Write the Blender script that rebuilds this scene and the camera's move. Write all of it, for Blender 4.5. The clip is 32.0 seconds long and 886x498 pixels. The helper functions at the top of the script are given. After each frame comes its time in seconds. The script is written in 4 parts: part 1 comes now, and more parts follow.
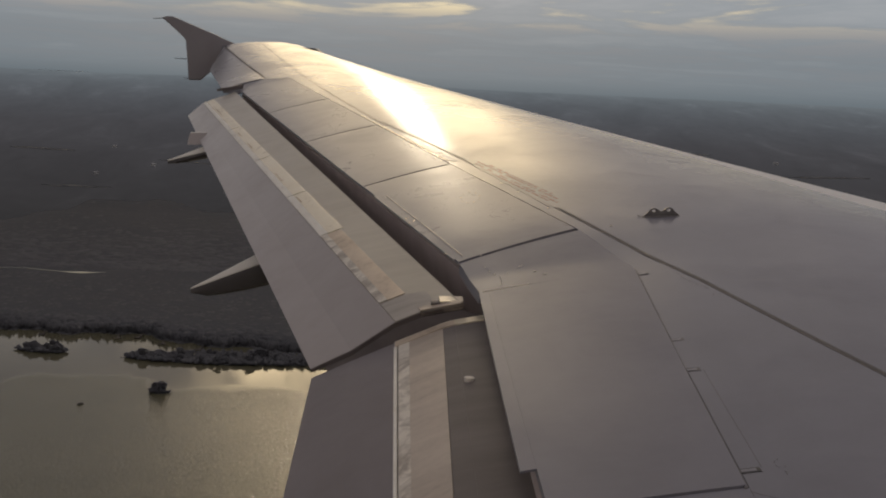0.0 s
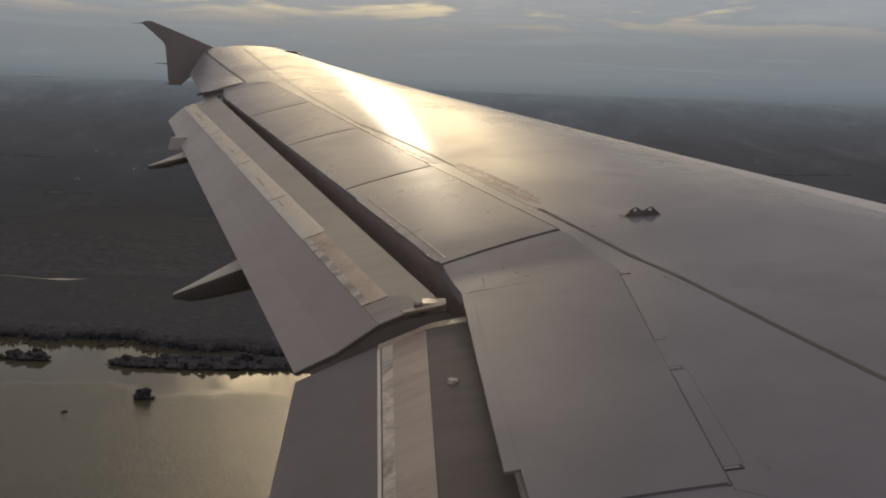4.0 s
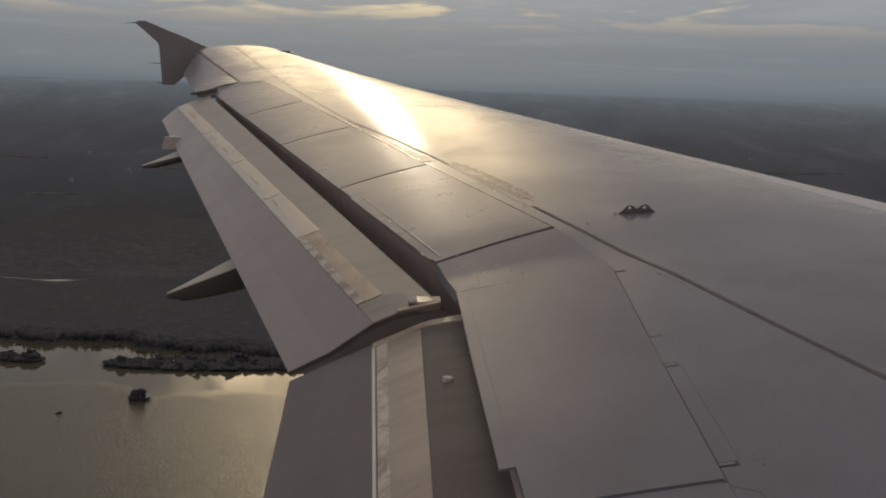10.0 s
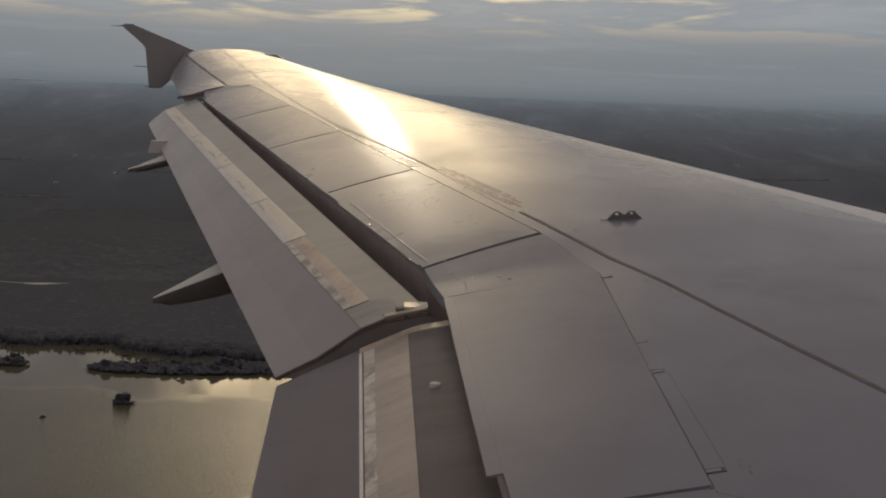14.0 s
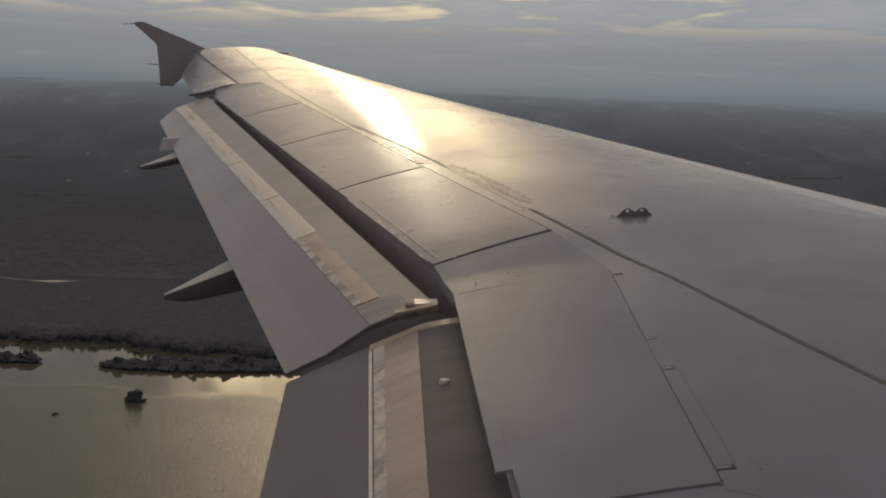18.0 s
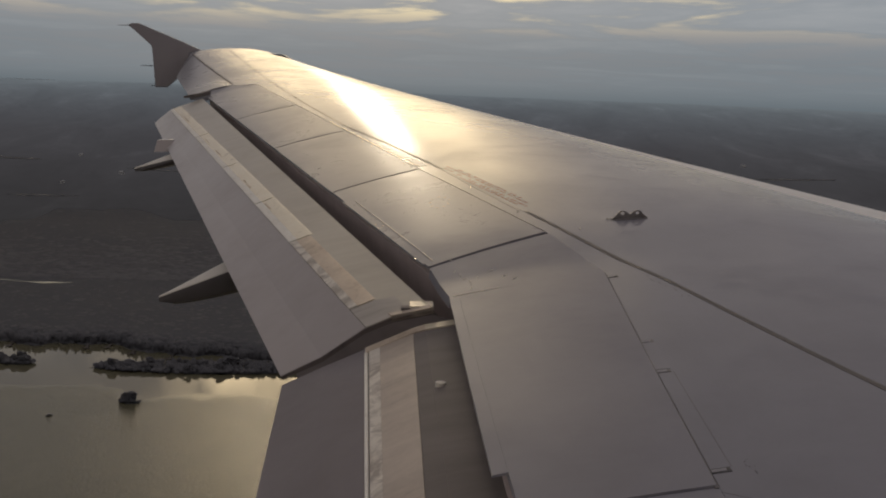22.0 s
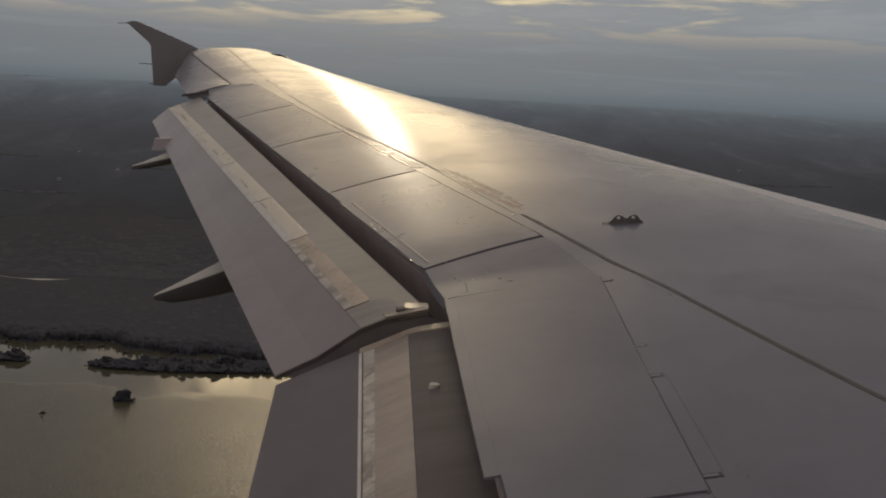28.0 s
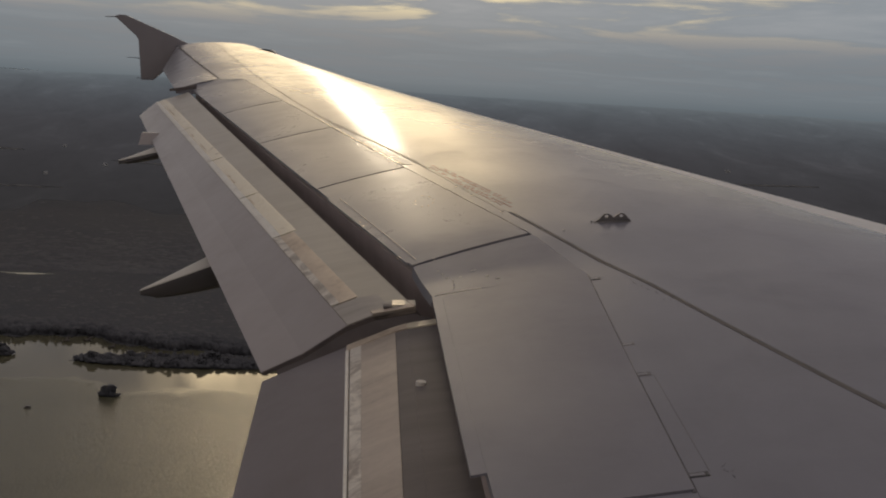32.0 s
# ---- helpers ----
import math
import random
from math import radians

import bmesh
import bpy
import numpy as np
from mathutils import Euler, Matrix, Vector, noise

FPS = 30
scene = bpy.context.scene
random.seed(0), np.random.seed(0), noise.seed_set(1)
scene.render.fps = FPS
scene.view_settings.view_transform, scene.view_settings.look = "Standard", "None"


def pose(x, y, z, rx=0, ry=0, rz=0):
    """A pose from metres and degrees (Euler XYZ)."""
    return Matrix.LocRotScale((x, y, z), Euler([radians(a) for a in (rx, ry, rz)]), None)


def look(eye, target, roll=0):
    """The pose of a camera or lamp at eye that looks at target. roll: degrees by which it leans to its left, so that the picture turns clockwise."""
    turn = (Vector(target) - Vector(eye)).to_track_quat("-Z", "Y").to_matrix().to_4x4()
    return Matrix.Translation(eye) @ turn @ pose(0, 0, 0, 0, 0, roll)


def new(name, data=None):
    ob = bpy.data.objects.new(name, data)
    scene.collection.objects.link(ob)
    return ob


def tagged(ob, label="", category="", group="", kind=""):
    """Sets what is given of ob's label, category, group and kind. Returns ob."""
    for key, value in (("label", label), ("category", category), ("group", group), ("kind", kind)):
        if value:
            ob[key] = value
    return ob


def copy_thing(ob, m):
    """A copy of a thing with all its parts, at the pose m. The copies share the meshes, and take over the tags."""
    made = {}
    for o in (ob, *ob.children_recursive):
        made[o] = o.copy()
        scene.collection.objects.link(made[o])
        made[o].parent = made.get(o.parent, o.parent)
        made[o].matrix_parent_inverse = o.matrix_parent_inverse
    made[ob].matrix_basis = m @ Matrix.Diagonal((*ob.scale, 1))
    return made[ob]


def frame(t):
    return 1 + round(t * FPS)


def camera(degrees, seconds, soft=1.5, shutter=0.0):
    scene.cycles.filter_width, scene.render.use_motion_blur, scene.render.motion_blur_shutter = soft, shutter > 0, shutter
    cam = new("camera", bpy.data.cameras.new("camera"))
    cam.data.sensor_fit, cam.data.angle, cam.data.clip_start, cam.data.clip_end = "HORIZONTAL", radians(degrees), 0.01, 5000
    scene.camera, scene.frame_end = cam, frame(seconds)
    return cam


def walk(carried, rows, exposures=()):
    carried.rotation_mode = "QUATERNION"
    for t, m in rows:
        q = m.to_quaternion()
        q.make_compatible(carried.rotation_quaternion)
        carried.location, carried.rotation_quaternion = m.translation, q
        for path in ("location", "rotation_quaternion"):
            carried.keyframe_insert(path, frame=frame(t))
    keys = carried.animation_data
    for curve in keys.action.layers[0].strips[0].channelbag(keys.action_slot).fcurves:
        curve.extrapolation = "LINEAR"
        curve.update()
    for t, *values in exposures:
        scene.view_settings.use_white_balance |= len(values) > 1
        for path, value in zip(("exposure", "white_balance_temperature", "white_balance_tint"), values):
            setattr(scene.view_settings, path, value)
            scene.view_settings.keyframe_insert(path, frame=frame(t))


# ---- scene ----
# aircraft attitude in the air: the wing is built in the aircraft's axes (x forward, y outboard, z up)
def attitude():
    up = Vector((-0.0269, 0.0128, 0.9995)).normalized()
    fwd = Vector((1, 0, 0))
    fwd = (fwd - up * fwd.dot(up)).normalized()
    left = up.cross(fwd)
    return Matrix((fwd, left, up)).to_4x4()


AIR = attitude()

cam = camera(46.0, 32.0, soft=2.0)
PATH = [
    (0, -6.340, 1.753, 0.916, 80.402, -4.191, -2.266),
    (0.5, -6.339, 1.746, 0.924, 80.655, -4.043, -2.204),
    (1, -6.341, 1.747, 0.921, 80.745, -3.896, -2.487),
    (1.5, -6.343, 1.744, 0.921, 80.782, -3.913, -2.665),
    (2, -6.336, 1.752, 0.916, 80.721, -3.703, -2.892),
    (2.5, -6.338, 1.748, 0.920, 80.747, -3.619, -2.827),
    (3, -6.338, 1.747, 0.919, 80.834, -3.724, -2.846),
    (3.5, -6.334, 1.753, 0.918, 80.650, -3.664, -3.238),
    (5.5, -6.331, 1.753, 0.918, 80.481, -3.230, -3.145),
    (6, -6.331, 1.762, 0.912, 80.580, -3.328, -3.376),
    (6.5, -6.333, 1.758, 0.915, 80.598, -3.413, -3.447),
    (7, -6.333, 1.755, 0.917, 80.631, -3.628, -3.483),
    (7.5, -6.333, 1.754, 0.914, 80.672, -3.516, -3.513),
    (8, -6.336, 1.754, 0.914, 80.672, -3.400, -3.664),
    (8.5, -6.332, 1.755, 0.914, 80.798, -3.414, -3.608),
    (9, -6.334, 1.756, 0.913, 80.604, -3.538, -3.604),
    (9.5, -6.329, 1.760, 0.911, 80.501, -3.668, -3.530),
    (10, -6.329, 1.761, 0.908, 80.574, -3.436, -3.578),
    (10.5, -6.329, 1.764, 0.907, 80.664, -3.355, -3.507),
    (11, -6.329, 1.762, 0.910, 80.609, -3.326, -3.665),
    (11.5, -6.327, 1.760, 0.912, 80.479, -3.490, -3.703),
    (12, -6.326, 1.760, 0.911, 80.526, -3.992, -3.864),
    (12.5, -6.327, 1.764, 0.910, 80.398, -3.399, -3.609),
    (13, -6.330, 1.761, 0.910, 80.622, -3.368, -3.716),
    (13.5, -6.331, 1.757, 0.912, 80.810, -3.304, -3.982),
    (14, -6.335, 1.761, 0.913, 80.862, -3.754, -4.288),
    (14.5, -6.334, 1.757, 0.916, 80.673, -3.664, -4.076),
    (16.5, -6.331, 1.757, 0.916, 80.451, -3.490, -3.888),
    (17, -6.333, 1.759, 0.913, 80.419, -3.760, -3.553),
    (17.5, -6.328, 1.763, 0.905, 80.483, -3.601, -3.637),
    (18, -6.329, 1.761, 0.907, 80.718, -3.707, -3.677),
    (18.5, -6.332, 1.765, 0.909, 80.695, -3.969, -3.704),
    (19, -6.340, 1.757, 0.908, 80.925, -4.220, -3.898),
    (19.5, -6.335, 1.764, 0.910, 80.697, -3.986, -3.825),
    (20, -6.335, 1.757, 0.910, 80.576, -4.047, -3.665),
    (20.5, -6.329, 1.764, 0.905, 80.707, -3.948, -3.619),
    (21, -6.332, 1.763, 0.905, 80.902, -3.733, -3.853),
    (21.5, -6.329, 1.766, 0.911, 80.869, -3.625, -3.933),
    (22, -6.334, 1.760, 0.912, 80.816, -3.800, -3.958),
    (22.5, -6.335, 1.759, 0.917, 80.708, -3.712, -3.932),
    (23, -6.336, 1.754, 0.918, 80.657, -3.366, -3.876),
    (23.5, -6.337, 1.755, 0.907, 80.955, -3.902, -3.961),
    (24, -6.336, 1.758, 0.910, 81.241, -4.011, -4.359),
    (24.5, -6.339, 1.758, 0.909, 81.118, -3.784, -4.253),
    (26.5, -6.337, 1.754, 0.916, 80.917, -4.137, -3.816),
    (27, -6.339, 1.758, 0.911, 81.196, -4.206, -4.228),
    (27.5, -6.331, 1.755, 0.913, 81.011, -4.308, -4.010),
    (28, -6.331, 1.756, 0.913, 80.927, -4.536, -4.036),
    (28.5, -6.323, 1.765, 0.906, 80.940, -4.320, -4.095),
    (29, -6.318, 1.767, 0.906, 80.562, -4.056, -3.667),
    (29.5, -6.324, 1.764, 0.907, 80.615, -4.115, -3.440),
    (30, -6.328, 1.761, 0.908, 80.882, -4.288, -3.636),
    (30.5, -6.326, 1.760, 0.908, 80.997, -4.297, -3.804),
    (31, -6.332, 1.759, 0.909, 80.971, -4.097, -3.953),
    (31.5, -6.331, 1.755, 0.914, 81.220, -4.606, -4.271),
    (32, -6.331, 1.766, 0.912, 80.816, -5.070, -4.643),
]
EXPOSURES = [(0.0, 0.12), (3.0, 0.08), (6.0, 0.10), (10.0, 0.04), (14.0, 0.07), (17.0, 0.12), (20.0, 0.10), (24.0, -0.01), (26.5, -0.09), (28.5, -0.14), (30.0, -0.06), (32.0, -0.04)]
walk(cam, [(t, AIR @ pose(*p)) for t, *p in PATH], EXPOSURES)

# ---- sky and sun ----
SUN_DIR = (AIR.to_3x3() @ Vector((-0.026, 0.962, 0.297))).normalized()
SUN_ELEV = math.asin(SUN_DIR.z)
SUN_AZ = math.atan2(SUN_DIR.x, SUN_DIR.y)

sun = new("sun", bpy.data.lights.new("sun", "SUN"))
sun.data.energy, sun.data.angle, sun.data.color = 0.06, radians(2.5), (1.0, 0.84, 0.62)
sun.matrix_world = look(SUN_DIR * 100, (0, 0, 0))


class Nodes:
    """Short hand for a node tree: each call makes a node and links its inputs."""

    def __init__(self, tree):
        self.tree = tree

    def make(self, kind, ins=(), **settings):
        n = self.tree.nodes.new(kind)
        for k, v in settings.items():
            setattr(n, k, v)
        for k, v in dict(ins).items():
            if isinstance(v, bpy.types.NodeSocket):
                self.tree.links.new(v, n.inputs[k])
            else:
                n.inputs[k].default_value = v
        return n

    def math(self, op, a, b=0.0, clamp=False):
        return self.make("ShaderNodeMath", {0: a, 1: b}, operation=op, use_clamp=clamp).outputs[0]

    def ramp(self, fac, stops, mode="LINEAR"):
        n = self.make("ShaderNodeValToRGB", {"Fac": fac})
        n.color_ramp.interpolation = mode
        while len(n.color_ramp.elements) < len(stops):
            n.color_ramp.elements.new(0.5)
        for e, (p, c) in zip(n.color_ramp.elements, stops):
            e.position = p
            e.color = (c, c, c, 1) if isinstance(c, (int, float)) else (*c, 1)
        return n.outputs["Color"]

    def mix(self, fac, a, b, mode="MIX"):
        n = self.make("ShaderNodeMix", {0: fac, 6: a, 7: b}, data_type="RGBA", blend_type=mode)
        return n.outputs[2]

    def noise(self, vec, scale, detail=4.0, rough=0.55, distortion=0.0):
        return self.make("ShaderNodeTexNoise", {"Vector": vec, "Scale": scale, "Detail": detail, "Roughness": rough,
                                                "Distortion": distortion}).outputs["Fac"]


def rgba(r, g, b):
    return (r, g, b, 1.0)


def sky():
    world = bpy.data.worlds.new("evening_sky")
    scene.world = world
    world.use_nodes = True
    world.node_tree.nodes.clear()
    n = Nodes(world.node_tree)
    way = n.make("ShaderNodeTexCoord").outputs["Generated"]
    sep = n.make("ShaderNodeSeparateXYZ", {0: way})
    x, y, z = sep.outputs
    air = n.make("ShaderNodeTexSky", sky_type="NISHITA", sun_disc=False, sun_elevation=SUN_ELEV, sun_rotation=SUN_AZ,
                 air_density=1.4, dust_density=3.0)
    # nearness to the sun, for the warm glow of thin cloud
    dot = n.make("ShaderNodeVectorMath", {0: way, 1: tuple(SUN_DIR)}, operation="DOT_PRODUCT").outputs["Value"]
    dot = n.math("MAXIMUM", dot, 0.0)
    near = n.math("POWER", dot, 140.0)
    wide = n.math("POWER", dot, 25.0)
    # a flat cloud deck seen in perspective
    zz = n.math("MAXIMUM", n.math("ADD", z, 0.05), 0.03)
    deck = n.make("ShaderNodeCombineXYZ", {0: n.math("DIVIDE", x, zz), 1: n.math("DIVIDE", y, zz), 2: 3.7}).outputs[0]
    deck = n.make("ShaderNodeMapping", {"Vector": deck, "Scale": (0.50, 0.46, 1.0), "Rotation": (0, 0, 0.12), "Location": (1.3, 0.4, 0)}).outputs[0]
    big = n.noise(deck, 1.5, 6.0, 0.55, 0.5)
    small = n.noise(deck, 4.6, 6.0, 0.62, 0.3)
    both = n.math("ADD", n.math("MULTIPLY", big, 0.78), n.math("MULTIPLY", small, 0.22))
    high = n.ramp(z, [(0.045, 0.0), (0.084, 1.0)], "EASE")
    gaps = n.math("MULTIPLY", n.ramp(both, [(0.465, 0.0), (0.61, 1.0)], "EASE"), n.math("ADD", n.math("MULTIPLY", high, 0.62), 0.38))
    shade = n.ramp(both, [(0.30, (3.24, 3.43, 3.66)), (0.52, (2.42, 2.72, 3.04))])
    lit = n.mix(wide, rgba(5.4, 4.8, 3.7), rgba(13.5, 11.0, 6.0))
    lit = n.mix(high, rgba(3.2, 2.93, 2.95), lit)
    clouds = n.mix(gaps, shade, lit)
    clouds = n.mix(0.012, clouds, air.outputs[0])
    clouds = n.mix(n.math("MULTIPLY", wide, 0.10), clouds, rgba(2.7, 2.75, 2.65))
    glow = n.mix(n.math("MULTIPLY", n.math("MULTIPLY", near, n.ramp(z, [(0.12, 0.02), (0.22, 1.0)], "EASE")), n.ramp(both, [(0.38, 0.25), (0.62, 1.5)])), rgba(0, 0, 0), rgba(34.0, 23.5, 11.0))
    clouds = n.mix(1.0, clouds, glow, "ADD")
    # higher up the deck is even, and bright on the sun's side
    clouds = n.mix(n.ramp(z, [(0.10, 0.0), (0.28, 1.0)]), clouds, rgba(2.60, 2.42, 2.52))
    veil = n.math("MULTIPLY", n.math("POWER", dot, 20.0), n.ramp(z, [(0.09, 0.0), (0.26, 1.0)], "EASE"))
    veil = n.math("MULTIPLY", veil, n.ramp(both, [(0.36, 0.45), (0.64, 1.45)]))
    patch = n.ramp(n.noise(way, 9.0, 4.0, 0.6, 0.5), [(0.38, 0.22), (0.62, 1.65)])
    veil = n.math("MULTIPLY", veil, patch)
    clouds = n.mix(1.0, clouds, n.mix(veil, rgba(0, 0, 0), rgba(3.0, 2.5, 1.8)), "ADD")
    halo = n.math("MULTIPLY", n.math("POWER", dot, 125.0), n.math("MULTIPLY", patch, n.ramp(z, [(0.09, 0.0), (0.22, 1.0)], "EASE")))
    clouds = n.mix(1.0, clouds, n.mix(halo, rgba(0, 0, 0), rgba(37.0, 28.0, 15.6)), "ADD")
    # haze along the horizon, warm below the sun and blue away from it
    hz = n.mix(wide, rgba(1.50, 1.76, 1.95), rgba(2.4, 2.45, 2.38))
    e = n.ramp(n.math("ADD", n.math("MULTIPLY", z, 5.0), 0.5), [(0.46, 0.0), (0.63, 0.36), (0.92, 1.0)], "EASE")
    col = n.mix(e, hz, clouds)
    low = n.ramp(n.math("ADD", n.math("MULTIPLY", z, 20.0), 0.5), [(0.0, (0.58, 0.62, 0.66)), (0.72, (1.0, 1.0, 1.0))], "EASE")
    col = n.mix(1.0, col, low, "MULTIPLY")
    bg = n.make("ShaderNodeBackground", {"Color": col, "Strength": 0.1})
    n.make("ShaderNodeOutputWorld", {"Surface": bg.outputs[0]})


sky()

# ---- materials ----


def surface(name, build, **fixed):
    """A node material: build(n, where) gives the inputs of a Principled BSDF; where is the place in metres."""
    m = bpy.data.materials.new(name)
    m.use_nodes = True
    m.node_tree.nodes.clear()
    n = Nodes(m.node_tree)
    where = n.make("ShaderNodeTexCoord").outputs["Object"]
    ins = dict(fixed)
    bump = None
    if build:
        got = build(n, where)
        bump = got.pop("bump", None)
        ins.update(got)
    b = n.make("ShaderNodeBsdfPrincipled", ins)
    if bump:
        height, strength, dist = bump
        bn = n.make("ShaderNodeBump", {"Height": height, "Strength": strength, "Distance": dist})
        n.tree.links.new(bn.outputs[0], b.inputs["Normal"])
    n.make("ShaderNodeOutputMaterial", {"Surface": b.outputs[0]})
    return m


def paint(name, base, rough=0.30, spec=0.5, dirt=0.25, streak=(1.6, 1.0, 1.0), waviness=0.07):
    """Weathered aircraft paint: faint chordwise streaks, blotches, fine grain and a slightly wavy skin."""

    def build(n, where):
        st = n.make("ShaderNodeMapping", {"Vector": where, "Scale": streak}).outputs[0]
        rnd = n.make("ShaderNodeObjectInfo").outputs["Random"]
        a = n.noise(st, 1.6, 6.0, 0.62, 0.4)
        b = n.noise(where, 0.9, 5.0, 0.6, 0.8)
        g = n.noise(where, 90.0, 3.0, 0.6)
        grime = n.ramp(n.math("ADD", n.math("MULTIPLY", a, 0.8), n.math("MULTIPLY", b, 0.2)), [(0.40, 0.0), (0.66, 1.0)])
        dark = tuple(c * 0.62 for c in base)
        col = n.mix(n.math("MULTIPLY", grime, dirt), rgba(*base), rgba(dark[0] * 1.03, dark[1], dark[2] * 0.95))
        col = n.mix(n.math("MULTIPLY", g, 0.12), col, rgba(*dark))
        col = n.mix(n.math("MULTIPLY", rnd, 0.10), col, rgba(*dark))
        stain = n.make("ShaderNodeMapping", {"Vector": where, "Scale": (0.9, 1.3, 1.0)}).outputs[0]
        blot = n.math("ADD", n.math("MULTIPLY", n.noise(stain, 1.5, 6.0, 0.62, 0.7), 0.62), n.math("MULTIPLY", n.noise(stain, 9.0, 4.0, 0.6, 0.4), 0.38))
        sheen = n.ramp(blot, [(0.34, 0.74), (0.50, 0.98), (0.66, 1.10)])
        r = n.math("ADD", n.math("MULTIPLY", grime, 0.02), n.math("ADD", n.math("MULTIPLY", g, 0.03), rough - 0.03))
        r = n.math("ADD", r, n.math("MULTIPLY", n.math("SUBTRACT", 1.0, sheen), 0.10))
        wave = n.math("ADD", n.math("MULTIPLY", n.noise(where, 2.2, 2.0, 0.5), 0.7), n.math("ADD", n.math("MULTIPLY", n.noise(where, 7.0, 4.0, 0.62), 0.50), n.math("MULTIPLY", n.noise(st, 6.0, 4.0, 0.65), 0.07)))
        return {"Base Color": col, "Roughness": r, "sheen": sheen, "bump": (wave, waviness, 0.02)}

    m = bpy.data.materials.new(name)
    m.use_nodes = True
    m.node_tree.nodes.clear()
    n = Nodes(m.node_tree)
    got = build(n, n.make("ShaderNodeTexCoord").outputs["Object"])
    height, strength, dist = got["bump"]
    normal = n.make("ShaderNodeBump", {"Height": height, "Strength": strength, "Distance": dist}).outputs[0]
    body = n.make("ShaderNodeBsdfDiffuse", {"Color": got["Base Color"], "Roughness": 0.3, "Normal": normal})
    gloss = n.make("ShaderNodeBsdfAnisotropic", {"Color": rgba(1, 1, 1), "Roughness": got["Roughness"], "Normal": normal}, distribution="GGX")
    fres = n.make("ShaderNodeFresnel", {"IOR": 1.45, "Normal": normal}).outputs[0]
    both = n.make("ShaderNodeMixShader", {0: n.math("MULTIPLY", n.math("MULTIPLY", fres, spec * 2), got["sheen"]), 1: body.outputs[0], 2: gloss.outputs[0]})
    n.make("ShaderNodeOutputMaterial", {"Surface": both.outputs[0]})
    return m


SKIN = paint("wing_grey_paint", (0.273, 0.263, 0.286), 0.195, 0.5, 0.26, waviness=0.034)
PANEL = paint("panel_grey_paint", (0.305, 0.290, 0.305), 0.29, 0.47, 0.22, waviness=0.014)
PANEL_NEAR = paint("satin_panel_grey_paint", (0.297, 0.286, 0.312), 0.37, 0.38, 0.30, waviness=0.04)
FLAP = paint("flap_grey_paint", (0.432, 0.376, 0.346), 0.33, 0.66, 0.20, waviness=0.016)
# darker copy of FLAP: shade on the inboard flap is put into the colour
FLAP_SHADED = paint("shaded_flap_grey_paint", (0.272, 0.240, 0.240), 0.5, 0.25, 0.40, waviness=0.03)
FLAP_GREY = paint("flap_front_grey_paint", (0.555, 0.500, 0.400), 0.38, 0.50, 0.40, (1.0, 5.0, 1.0))
# inboard front panels and the corner block, darker than FLAP_GREY
FLAP_FRONT = paint("flap_front_dark", (0.238, 0.208, 0.190), 0.5, 0.2, 0.5, (1.0, 5.0, 1.0), 0.03)
WORN = surface("worn_cream_metal", lambda n, w: {"Base Color": n.ramp(n.math("ADD", n.math("MULTIPLY", n.noise(w, 5.0, 5.0, 0.65, 0.5), 0.7), n.math("MULTIPLY", n.noise(w, 40.0, 3.0), 0.3)),
                                                                     [(0.36, (0.50, 0.41, 0.29)), (0.44, (0.91, 0.80, 0.585)), (0.64, (0.95, 0.86, 0.66))]), "Roughness": 0.27}, Metallic=0.12)
TAN = surface("tan_worn_primer", lambda n, w: {"Base Color": n.ramp(n.math("ADD", n.math("MULTIPLY", n.noise(w, 5.0, 5.0, 0.65, 0.5), 0.7), n.math("MULTIPLY", n.noise(w, 40.0, 3.0), 0.3)),
                                                                   [(0.36, (0.54, 0.435, 0.325)), (0.46, (0.67, 0.555, 0.425)), (0.64, (0.76, 0.645, 0.50))]), "Roughness": 0.55}, Metallic=0.3)
# darker than TAN: shadow and crosswise light bands are put into its colour
TAN_SHADED = surface("shaded_tan_primer", lambda n, w: {"Base Color": n.ramp(n.math("ADD", n.math("MULTIPLY", n.noise(n.make("ShaderNodeMapping", {"Vector": w, "Scale": (0.5, 3.0, 1.0)}).outputs[0], 1.6, 4.0, 0.6, 0.3), 0.8), n.math("MULTIPLY", n.noise(w, 30.0, 3.0), 0.2)),
                                                                       [(0.34, (0.31, 0.250, 0.200)), (0.48, (0.47, 0.390, 0.312)), (0.64, (0.57, 0.480, 0.388))]), "Roughness": 0.38}, Metallic=0.1)
FLAP_END = paint("worn_flap_end_paint", (0.54, 0.487, 0.420), 0.42, 0.40, 0.6, (2.0, 9.0, 1.0))
BARE = surface("bare_bright_metal", lambda n, w: {"Base Color": n.ramp(n.noise(w, 20.0, 4.0, 0.6), [(0.3, (0.62, 0.57, 0.48)), (0.7, (0.78, 0.73, 0.63))]), "Roughness": 0.36}, Metallic=0.6)
CREAM = surface("cream_edge_paint", lambda n, w: {"Base Color": n.ramp(n.math("ADD", n.math("MULTIPLY", n.noise(w, 6.0, 5.0, 0.65, 0.5), 0.6), n.math("MULTIPLY", n.noise(w, 45.0, 3.0), 0.4)),
                                                                   [(0.34, (0.60, 0.53, 0.42)), (0.46, (0.86, 0.80, 0.68)), (0.62, (0.92, 0.87, 0.76))]), "Roughness": 0.36})
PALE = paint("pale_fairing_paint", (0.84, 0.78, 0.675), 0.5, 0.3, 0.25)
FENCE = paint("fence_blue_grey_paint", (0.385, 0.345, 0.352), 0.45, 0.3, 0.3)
# the fairing flanks face away from the sun; that shade is in this colour
SHADED_FLANK = paint("shaded_fairing_flank", (0.16, 0.146, 0.143), 0.5, 0.2, 0.3)
